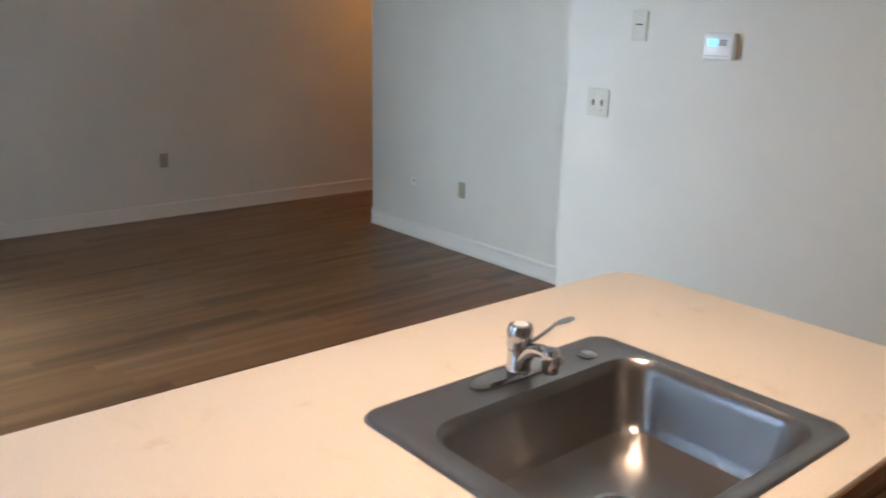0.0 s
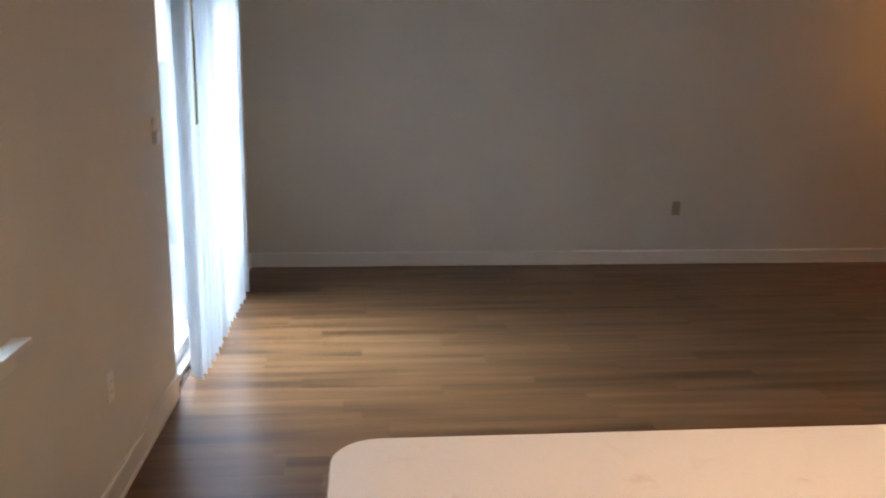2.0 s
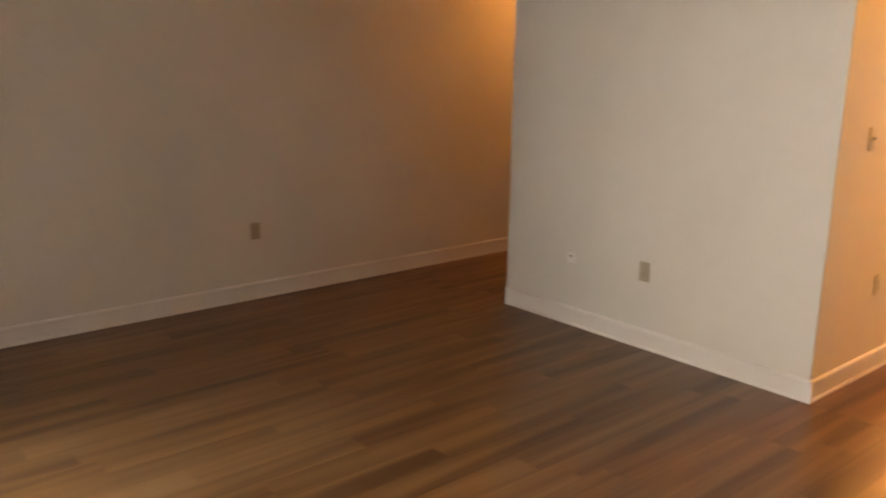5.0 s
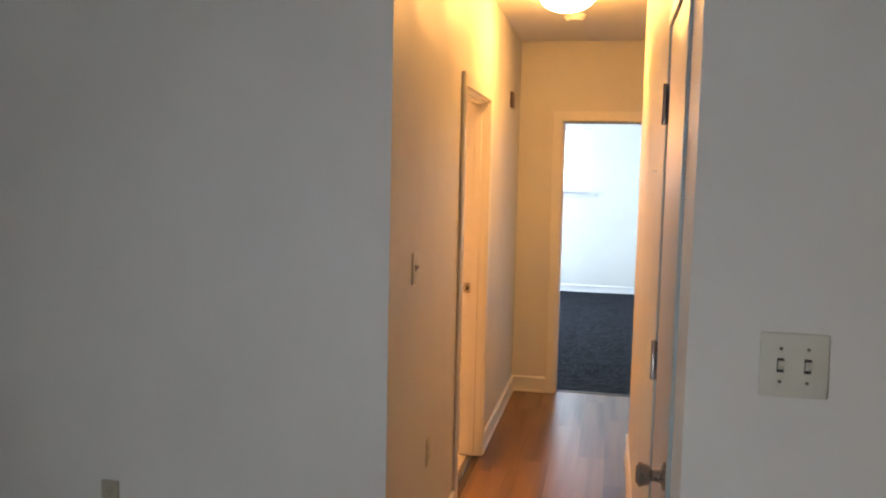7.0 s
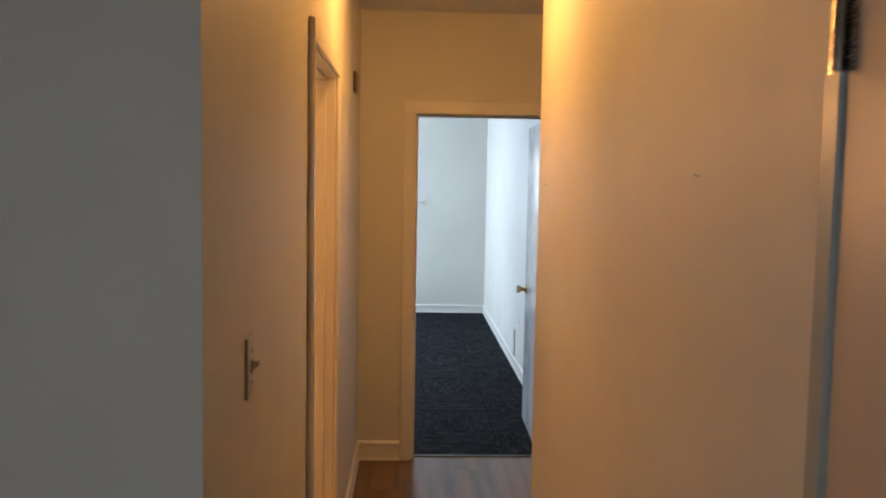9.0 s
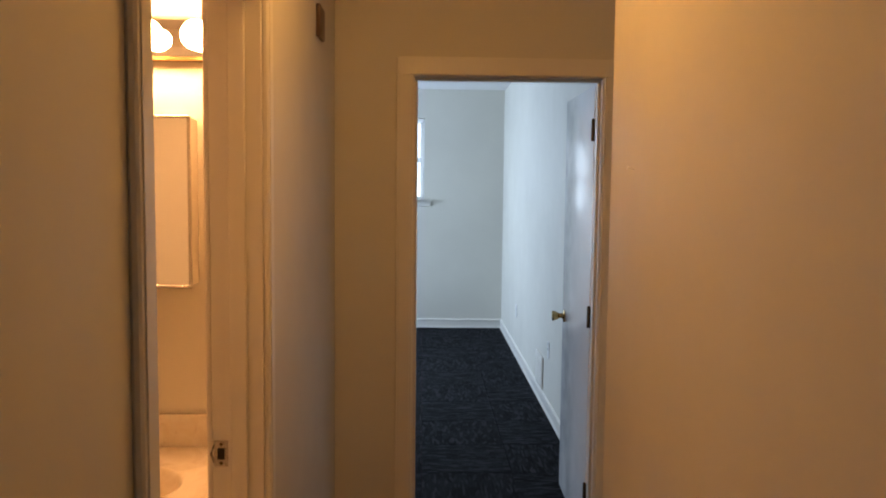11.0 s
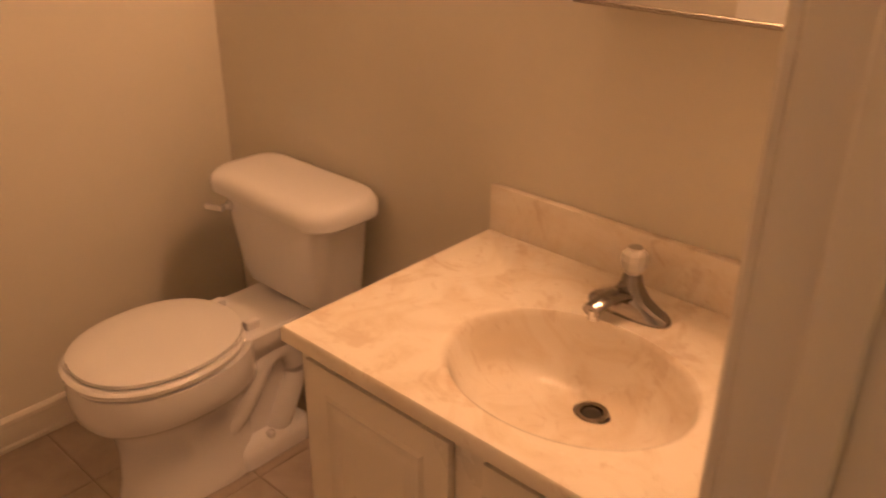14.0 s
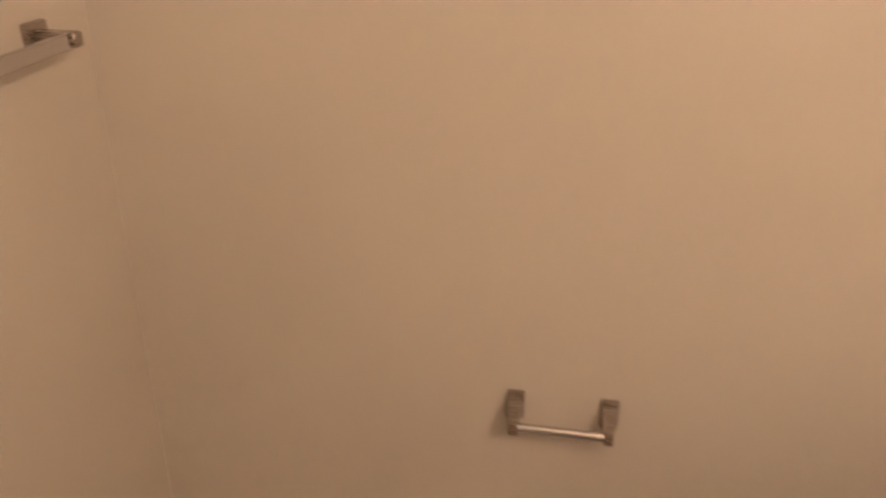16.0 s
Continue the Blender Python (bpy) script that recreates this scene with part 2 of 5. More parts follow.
DOME = glow("lit_opal_glass", (1.0, 0.51, 0.14), 145)
DOME_N = glow("lit_opal_glass_amber", (1.0, 0.46, 0.15), 25)
DOME_K = glow("lit_kitchen_lamp_lens", (1.0, 0.72, 0.48), 108)
BULB = glow("lit_globe_bulb", (1.0, 0.49, 0.18), 610)
LCD = glow("thermostat_screen", (0.15, 0.62, 0.95), 0.5)
LCD.node_tree.nodes["Principled BSDF"].inputs["Base Color"].default_value = (0.12, 0.30, 0.40, 1)


def glass(name, tint=(0.95, 0.98, 0.97)):
    m, n, l, p = mat(name)
    p.inputs["Base Color"].default_value = (*tint, 1)
    p.inputs["Transmission Weight"].default_value = 1
    p.inputs["Roughness"].default_value = 0.02
    p.inputs["IOR"].default_value = 1.45
    return m


GLASS = glass("window_glass")
CRYSTAL = glass("clear_acrylic", (0.97, 0.95, 0.92))
CRYSTAL.node_tree.nodes["Principled BSDF"].inputs["Transmission Weight"].default_value = 0.55
CRYSTAL.node_tree.nodes["Principled BSDF"].inputs["Roughness"].default_value = 0.08
MIRROR = metal("mirror_silver", (0.88, 0.88, 0.86), 0.02, 0.002)


def vane_mat(name, colour, through_light):
    m, n, l, p = mat(name)
    vec = mapping(n, l, (60, 60, 1))
    f = noise_tex(n, l, vec, 1.0, 4)
    c = ramp(n, l, f, ((0.3, tuple(v * 0.95 for v in colour)), (0.7, colour)))
    l.new(c, p.inputs["Base Color"])
    p.inputs["Roughness"].default_value = 0.5
    t, mx = n.new("ShaderNodeBsdfTranslucent"), n.new("ShaderNodeMixShader")
    l.new(c, t.inputs[0])
    mx.inputs[0].default_value = through_light
    l.new(p.outputs[0], mx.inputs[1])
    l.new(t.outputs[0], mx.inputs[2])
    l.new(mx.outputs[0], n["Material Output"].inputs[0])
    return m


VANE = vane_mat("pvc_vane", (0.74, 0.81, 0.87), 0.22)
SLAT = vane_mat("white_slat", (0.84, 0.83, 0.80), 0.10)
OLIVE = plain("olive_wand_plastic", (0.26, 0.28, 0.12), 0.3)
LEAF = painted("leaf_green", (0.07, 0.13, 0.03), 0.6, 0.4, 30, 0.25)
BARK = painted("bark", (0.16, 0.11, 0.07), 0.9, 0.9, 40, 0.15)
GRASS = painted("lawn", (0.09, 0.15, 0.04), 0.95, 0.9, 50, 0.25)

# ---------- building helpers ----------


def box(bm, x0, x1, y0, y1, z0, z1, bevel=0.0, seg=2):
    r = bmesh.ops.create_cube(bm, size=1, matrix=Matrix.Translation(((x0 + x1) / 2, (y0 + y1) / 2, (z0 + z1) / 2)) @ Matrix.Diagonal((x1 - x0, y1 - y0, z1 - z0, 1)))
    if bevel:
        es = list({e for v in r["verts"] for e in v.link_edges})
        bmesh.ops.bevel(bm, geom=es, offset=bevel, segments=seg, affect="EDGES", profile=0.6)
    return bm


def loft(bm, rings, cap0=True, cap1=True, closed=True):
    """A skin over rings of points."""
    vs = [[bm.verts.new(p) for p in ring] for ring in rings]
    n = len(vs[0])
    for a, b in zip(vs, vs[1:]):
        for i in range(n if closed else n - 1):
            j = (i + 1) % n
            bm.faces.new((a[i], a[j], b[j], b[i]))
    if cap0:
        bm.faces.new(list(reversed(vs[0])))
    if cap1:
        bm.faces.new(vs[-1])
    return bm


def ring(c, rx, ry, z, n=28, power=2.0, turn=0.0):
    out = []
    for i in range(n):
        a = 2 * math.pi * i / n
        ca, sa = math.cos(a), math.sin(a)
        x = rx * math.copysign(abs(ca) ** (2 / power), ca)
        y = ry * math.copysign(abs(sa) ** (2 / power), sa)
        out.append((c[0] + x * math.cos(turn) - y * math.sin(turn), c[1] + x * math.sin(turn) + y * math.cos(turn), z))
    return out


def lathe(bm, base, axis, profile, n=24):
    """A turned shape: profile of (distance along axis, radius) from base."""
    axis = Vector(axis).normalized()
    side = axis.orthogonal().normalized()
    up = axis.cross(side)
    rings = []
    for d, r in profile:
        o = Vector(base) + axis * d
        rings.append([o + (side * math.cos(2 * math.pi * i / n) + up * math.sin(2 * math.pi * i / n)) * max(r, 0.0004) for i in range(n)])
    return loft(bm, rings)


def tube(bm, pts, r, n=12, r_end=None):
    pts = [Vector(p) for p in pts]
    rings = []
    for i, p in enumerate(pts):
        d = (pts[min(i + 1, len(pts) - 1)] - pts[max(i - 1, 0)]).normalized()
        s = d.cross(Vector((0, 0, 1)))
        s = s.normalized() if s.length > 1e-4 else Vector((1, 0, 0))
        u = s.cross(d)
        rr = r if r_end is None else r + (r_end - r) * i / (len(pts) - 1)
        rings.append([p + (s * math.cos(2 * math.pi * k / n) + u * math.sin(2 * math.pi * k / n)) * rr for k in range(n)])
    return loft(bm, rings)


def bez(a, b, c, n=10):
    a, b, c = Vector(a), Vector(b), Vector(c)
    return [a * (1 - t) ** 2 + b * 2 * t * (1 - t) + c * t * t for t in (i / n for i in range(n + 1))]


def mesh_of(bm, name, material, smooth=False):
    bmesh.ops.recalc_face_normals(bm, faces=bm.faces)
    me = bpy.data.meshes.new(name)
    bm.to_mesh(me)
    bm.free()
    me.materials.append(material)
    if smooth:
        me.shade_smooth()
        me.set_sharp_from_angle(angle=radians(40))
    return me


def part(name, bm, material, parent, label="", smooth=True):
    """Links a bmesh, drawn in world metres, as one mesh under a thing or a part."""
    ob = new(name, mesh_of(bm, name, material, smooth))
    ob.parent = parent
    root = parent
    while root.parent:
        root = root.parent
    if parent.parent is None:
        ob.matrix_parent_inverse = Matrix.Translation(-root.location)
    return tagged(ob, label)


def thing(name, loc, label, category, group=""):
    ob = new(name)
    ob.location = loc
    ob.empty_display_size = 0.1
    return tagged(ob, label, category, group)


def solid(name, bm, material, label, category="", kind="structure", smooth=False):
    return tagged(new(name, mesh_of(bm, name, material, smooth)), label, category, "", kind)


def B():
    return bmesh.new()

# ---------- shell of the flat ----------
T = 0.115


def wall(name, boxes, label, material=None):
    bm = B()
    for b in boxes:
        box(bm, *b)
    return solid(name, bm, material or WALL, label, "wall")


KS = -4.9
SL0, SL1, SLH = 0.612, 2.445, 2.06
KW0, KW1, KWB, KWT = -2.22, -1.26, 0.885, 2.05
wall("wall_west", [(WX - 0.2, WX, KS, KW0, 0, CEIL), (WX - 0.2, WX, KW0, KW1, 0, KWB), (WX - 0.2, WX, KW0, KW1, KWT, CEIL), (WX - 0.2, WX, KW1, SL0, 0, CEIL),
     (WX - 0.2, WX, SL0, SL1, SLH, CEIL), (WX - 0.2, WX, SL1, BY, 0, CEIL)], "off-white painted wall with window and sliding door openings")
wall("wall_north", [(WX - 0.2, 3.4, BY, BY + T, 0, CEIL)], "off-white painted long living room wall")
wall("wall_south", [(WX - 0.2, XT + T, KS - T, KS, 0, CEIL)], "plain off-white kitchen end wall")
wall("wall_nook_end", [(3.4, 3.4 + T, BNY, BY + T, 0, CEIL)], "plain off-white wall closing the lit nook")
wall("wall_block_west", [(0, T, 0, 2.13, 0, CEIL)], "off-white painted wall end facing the living room")
wall("wall_block_north", [(T, 1.09, 2.02, 2.13, 0, CEIL), (1.09, BEX + T, BNY, BNY + 0.1, 0, CEIL), (BEX + T, 3.4, BNY, BNY + 0.1, 0, CEIL)], "off-white painted wall between bathroom and nook")
D0, D1, DH = 1.28, 2.055, 2.035
wall("wall_hall_north", [(T, D0 - 0.012, 0, T, 0, CEIL), (D0 - 0.012, D1 + 0.012, 0, T, DH + 0.012, CEIL), (D1 + 0.012, XE, 0, T, 0, CEIL)], "off-white hall wall with a bathroom door opening")
wall("wall_bath_west", [(BWX - T, BWX, T, BNY, 0, CEIL)], "off-white painted bathroom wall")
wall("wall_bath_east", [(BEX, BEX + T, T, BNY, 0, CEIL)], "off-white painted bathroom wall behind the vanity")
E0, E1, EH = -0.765, -0.165, 2.05
wall("wall_hall_south", [(-0.12, 2.345, HS - T, HS, 0, CEIL), (E0 - 0.045, -0.12, HS - T, HS, EH + 0.045, CEIL)], "off-white painted hall wall with the closet door opening")
wall("wall_hall_alcove", [(2.345 - T, 2.345, -1.75, HS - T, 0, CEIL), (2.345 - T, XE + T, -1.75 - T, -1.75, 0, CEIL)], "plain off-white alcove wall")
wall("wall_thermostat", [(XT, XT + T, KS, HS - T, 0, CEIL), (XT, E0 - 0.045, HS - T, HS, 0, CEIL)], "off-white painted wall carrying thermostat and switches")
wall("wall_outer_corridor", [(XT + T, 2.345 - T, -2.3, -2.2, 0, CEIL)], "plain wall beyond the closet door")
O0, O1, OH = -1.087, -0.325, 2.03
wall("wall_hall_end", [(XE, XE + T, O1 + 0.012, BNY, 0, CEIL), (XE, XE + T, -1.75 - T, O0 - 0.012, 0, CEIL), (XE, XE + T, O0 - 0.012, O1 + 0.012, OH + 0.012, CEIL)], "off-white hall end wall with bedroom doorway")
W0, W1, WB, WT = -0.38, 1.06, 1.40, 2.30
wall("wall_bed_east", [(BEDX, BEDX + 0.2, BEDY - T, W0, 0, CEIL), (BEDX, BEDX + 0.2, W0, W1, 0, WB), (BEDX, BEDX + 0.2, W0, W1, WT, CEIL), (BEDX, BEDX + 0.2, W1, BEDN + T, 0, CEIL)], "white bedroom wall with a high window")
wall("wall_bed_south", [(XE + T, BEDX, BEDY - T, BEDY, 0, CEIL)], "white painted bedroom wall")
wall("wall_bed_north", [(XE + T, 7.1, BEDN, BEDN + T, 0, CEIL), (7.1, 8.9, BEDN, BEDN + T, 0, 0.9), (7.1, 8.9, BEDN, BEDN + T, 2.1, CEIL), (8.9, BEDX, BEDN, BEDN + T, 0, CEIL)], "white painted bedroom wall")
wall("wall_bed_west", [(XE, XE + T, BNY, BEDN + T, 0, CEIL)], "white painted bedroom wall")

bm = B()
box(bm, WX - 0.2, BEDX + 0.2, KS - T, BY + T, CEIL, CEIL + 0.15)
solid("ceiling", bm, CEILM, "flat off-white painted ceiling", "ceiling")
bm = B()
box(bm, WX - 0.2, XE + 0.07, KS - T, BY + T, -0.15, -0.008)
floor = solid("floor", bm, SUB, "oak-look plank floor in living room, kitchen and hall", "floor")
bm = B()
box(bm, BWX - 0.02, BEX + 0.02, 0.058, BNY + 0.02, -0.007, -0.0035)
bath_floor = solid("floor_bathroom", bm, GROUT, "beige ceramic tile bathroom floor with grey grout", "floor")
bm = B()
box(bm, XE + 0.07, BEDX + 0.2, BEDY - T, BEDN + T, -0.15, -0.008)
bed_floor = solid("floor_bedroom", bm, SUB, "dark blue-black carpet tile bedroom floor", "floor")


# baseboards: a flat board with a small cap bead
def board(name, a, b, out, z=0.118, label="white painted wooden baseboard with a capped top"):
    """A baseboard from a to b; out is the way that it stands off the wall."""
    a, b, o = Vector((*a, 0)), Vector((*b, 0)), Vector((*out, 0))
    prof = ((0, 0.001), (0.016, 0.001), (0.016, 0.012), (0.011, 0.018), (0.011, z - 0.026), (0.015, z - 0.022), (0.015, z - 0.008), (0.009, z), (0, z))
    bm = B()
    loft(bm, [[p + o * d + Vector((0, 0, h)) for d, h in prof] for p in (a, b)])
    return solid(name, bm, TRIM, label, "baseboard")


board("baseboard_north", (WX, BY), (3.4, BY), (0, -1))
board("baseboard_west_1", (WX, KS), (WX, SL0 - 0.01), (1, 0))
board("baseboard_west_2", (WX, SL1 + 0.01), (WX, BY - 0.016), (1, 0))
board("baseboard_block_west", (0, -0.016), (0, 2.13), (-1, 0))
board("baseboard_block_north", (0, 2.13), (1.09, 2.13), (0, 1))
board("baseboard_hall_north_1", (0, 0), (D0 - 0.072, 0), (0, -1))
board("baseboard_hall_north_2", (D1 + 0.072, 0), (XE, 0), (0, -1))
board("baseboard_hall_end_1", (XE, 0), (XE, O1 + 0.075), (-1, 0))
board("baseboard_hall_south", (-0.115, HS), (2.345, HS), (0, 1))
board("baseboard_thermostat", (XT, KS), (XT, HS - 0.01), (-1, 0))
board("baseboard_bath_north", (BWX, BNY), (BEX, BNY), (0, -1), 0.10)
board("baseboard_bath_west", (BWX, 1.16), (BWX, BNY - 0.016), (1, 0), 0.10)
board("baseboard_bath_east", (BEX, 1.03), (BEX, BNY - 0.016), (-1, 0), 0.10)
board("baseboard_bed_east", (BEDX, BEDY + 0.016), (BEDX, BEDN), (-1, 0), 0.10)
board("baseboard_bed_south", (XE + T, BEDY), (BEDX, BEDY), (0, 1), 0.10)


# ---------- doors ----------
def casing(bm, x0, x1, ztop, y, w=0.06, d=0.015, zb=0.002):
    """Three boards round an opening in a wall along x; y is the wall face and d the way out (signed)."""
    for a, b, c, e in ((x0 - w, x0, zb, ztop), (x1, x1 + w, zb, ztop), (x0 - w, x1 + w, ztop, ztop + w)):
        lo, hi = min(y, y + d), max(y, y + d)
        box(bm, a, b, lo, hi, c, e, 0.004, 1)
        box(bm, a + 0.012, b - 0.012, min(y + d, y + d * 1.15), max(y + d, y + d * 1.15), c, e, 0.001, 1)
    return bm


bath_door = thing("door_frame_bathroom", (1.6, 0.05, 0), "cream painted bathroom door frame with moulded casing", "door frame")
bath_door["kind"] = "structure"
part("casing", casing(B(), D0 - 0.006, D1 + 0.006, DH + 0.006, 0, 0.062, -0.015), TRIM, bath_door, smooth=False)
part("casing", casing(B(), D0 - 0.006, D1 + 0.006, DH + 0.006, T, 0.062, 0.015), TRIM, bath_door, smooth=False)
bm = B()
box(bm, D0 - 0.012, D0, -0.001, T + 0.001, 0.001, DH, 0.002, 1)
box(bm, D1, D1 + 0.012, -0.001, T + 0.001, 0.001, DH, 0.002, 1)
box(bm, D0 - 0.012, D1 + 0.012, -0.001, T + 0.001, DH, DH + 0.012, 0.002, 1)
part("jamb", bm, TRIM, bath_door, smooth=False)
bm = B()
box(bm, D0, D0 + 0.011, 0.035, 0.072, 0.002, DH - 0.011, 0.002, 1)
box(bm, D1 - 0.011, D1, 0.035, 0.072, 0.002, DH - 0.011, 0.002, 1)
box(bm, D0, D1, 0.035, 0.072, DH - 0.011, DH, 0.002, 1)
part("door_stop", bm, TRIM, bath_door, smooth=False)
bm = B()
box(bm, D1 - 0.002, D1 + 0.0005, 0.080, 0.112, 0.953, 1.013, 0.0008, 1)
tube(bm, [(D1 - 0.001, 0.112, 0.963), (D1 - 0.001, 0.119, 0.983), (D1 - 0.001, 0.112, 1.003)], 0.003, 6)
strike = part("strike_plate", bm, NICKEL, bath_door, "worn nickel strike plate")
bm = B()
box(bm, D1 - 0.0035, D1 - 0.0015, 0.088, 0.104, 0.970, 0.996)
part("latch_hole", bm, DARK, strike)
for z in (0.961, 1.005):
    bm = B()
    lathe(bm, (D1 - 0.0018, 0.096, z), (-1, 0, 0), ((0, 0.004), (0.0012, 0.003)), 10)
    part("screw", bm, DKBRASS, strike)

leaf = thing("door_2", (1.23, 0.75, 0), "white painted flush bathroom door standing open against the wall", "door")
leaf["kind"] = "structure"
bm = B()
box(bm, BWX + 0.002, BWX + 0.037, 0.36, 1.14, 0.008, 2.03, 0.003, 2)
part("door_leaf", bm, DOORW, leaf)
bm = B()
lathe(bm, (BWX + 0.037, 1.075, 0.95), (1, 0, 0), ((0, 0.03), (0.006, 0.03), (0.01, 0.012), (0.03, 0.012), (0.038, 0.024), (0.055, 0.026), (0.062, 0.016)), 20)
part("door_knob", bm, NICKEL, leaf)

bed_frame = thing("door_frame_bedroom", (XE, -0.7, 0), "cream painted bedroom door frame with moulded casing", "door frame")
bed_frame["kind"] = "structure"


def casing_x(bm, y0, y1, ztop, x, w, d):
    for a, b, c, e in ((y0 - w, y0, 0.002, ztop), (y1, y1 + w, 0.002, ztop), (y0 - w, y1 + w, ztop, ztop + w)):
        box(bm, min(x, x + d), max(x, x + d), a, b, c, e, 0.004, 1)
        box(bm, min(x + d, x + d * 1.15), max(x + d, x + d * 1.15), a + 0.012, b - 0.012, c, e, 0.001, 1)
    return bm


part("casing", casing_x(B(), O0 - 0.006, O1 + 0.006, OH + 0.006, XE, 0.07, -0.015), TRIM, bed_frame, smooth=False)
bm = B()
box(bm, XE - 0.001, XE + T + 0.001, O0 - 0.012, O0, 0.001, OH, 0.002, 1)
box(bm, XE - 0.001, XE + T + 0.001, O1, O1 + 0.012, 0.001, OH, 0.002, 1)
box(bm, XE - 0.001, XE + T + 0.001, O0 - 0.012, O1 + 0.012, OH, OH + 0.012, 0.002, 1)
part("jamb", bm, TRIM, bed_frame, smooth=False)
bm = B()
box(bm, XE + 0.035, XE + 0.075, O0, O0 + 0.011, 0.002, OH - 0.011, 0.002, 1)
box(bm, XE + 0.035, XE + 0.075, O1 - 0.011, O1, 0.002, OH - 0.011, 0.002, 1)
box(bm, XE + 0.035, XE + 0.075, O0, O1, OH - 0.011, OH, 0.002, 1)
part("door_stop", bm, TRIM, bed_frame, smooth=False)

bed_door = thing("door_3", (XE + T, O0, 0), "glossy white flush bedroom door standing open", "door")
bed_door["kind"] = "structure"
HX, HY = XE + T + 0.012, O0 + 0.006
DT = Matrix.Translation((HX, HY, 0)) @ Matrix.Rotation(radians(-1.0), 4, "Z")
bm = B()
box(bm, 0.002, 0.757, -0.037, -0.002, 0.012, 2.022, 0.003, 2)
bm.transform(DT)
bleaf = part("door_leaf", bm, DOORW, bed_door)
for s in (1, -1):
    bm = B()
    y = -0.002 if s > 0 else -0.037
    lathe(bm, (0.69, y, 0.925), (0, s, 0), ((0, 0.032), (0.005, 0.032), (0.010, 0.013), (0.028, 0.012), (0.036, 0.020), (0.058, 0.027), (0.064, 0.024), (0.066, 0.005)), 22)
    bm.transform(DT)
    part("door_knob", bm, BRASS, bleaf, "brass door knob")
for z in (0.25, 1.03, 1.83):
    bm = B()
    lathe(bm, (HX - 0.004, HY + 0.004, z - 0.045), (0, 0, 1), ((0, 0.007), (0.09, 0.007), (0.094, 0.004)), 12)
    box(bm, HX - 0.034, HX - 0.004, O0, O0 + 0.003, z - 0.045, z + 0.045)
    box(bm, HX - 0.002, HX + 0.002, HY - 0.034, HY + 0.004, z - 0.045, z + 0.045)
    part("hinge", bm, DKBRASS, bed_door, "dark bronze hinge")

entry_frame = thing("door_frame_entry", (-0.6, HS, 0), "grey-green painted steel closet door frame", "door frame")
entry_frame["kind"] = "structure"
bm = B()
for a, b in ((E0 - 0.045, E0), (E1, E1 + 0.045)):
    box(bm, a, b, HS - T - 0.006, HS + 0.008, 0.001, EH, 0.004, 1)
box(bm, E0 - 0.045, E1 + 0.045, HS - T - 0.006, HS + 0.008, EH, EH + 0.045, 0.004, 1)
part("steel_frame", bm, STEEL_FRAME, entry_frame, smooth=False)
entry = thing("door_1", (-0.6, HS, 0), "closed taupe painted closet door with satin sheen", "door")
entry["kind"] = "structure"
bm = B()
box(bm, E0 + 0.003, E1 - 0.003, HS - 0.042, HS + 0.002, 0.006, EH - 0.003, 0.003, 2)
part("door_leaf", bm, STEEL_DOOR, entry)
for z in (0.29, 1.11, 1.835):
    bm = B()
    lathe(bm, (E1 + 0.001, HS + 0.012, z - 0.055), (0, 0, 1), ((0, 0.008), (0.11, 0.008), (0.114, 0.005)), 12)
    box(bm, E1 + 0.001, E1 + 0.028, HS + 0.007, HS + 0.0105, z - 0.055, z + 0.055)
    box(bm, E1 - 0.026, E1 + 0.001, HS + 0.001, HS + 0.0045, z - 0.055, z + 0.055)
    part("hinge", bm, NICKEL, entry, "dull nickel hinge")
bm = B()
lathe(bm, (E0 + 0.07, HS + 0.002, 0.96), (0, 1, 0), ((0, 0.032), (0.006, 0.032), (0.012, 0.014), (0.03, 0.013), (0.038, 0.022), (0.058, 0.028), (0.066, 0.018)), 20)
part("door_knob", bm, NICKEL, entry)

bm = B()
prof = ((0, 0.0), (0.006, 0.006), (0.030, 0.006), (0.036, 0.0))
loft(bm, [[(XE + 0.058 + d, y, h) for d, h in prof] for y in (O0 + 0.001, O1 - 0.001)])
solid("trim_threshold", bm, BAR, "dark metal threshold strip at the carpet edge", "threshold")
bm = B()
loft(bm, [[(x, 0.04 + d, h) for d, h in prof] for x in (D0 + 0.001, D1 - 0.001)])
solid("trim_threshold_bath", bm, BAR, "dark metal threshold strip at the tile edge", "threshold")

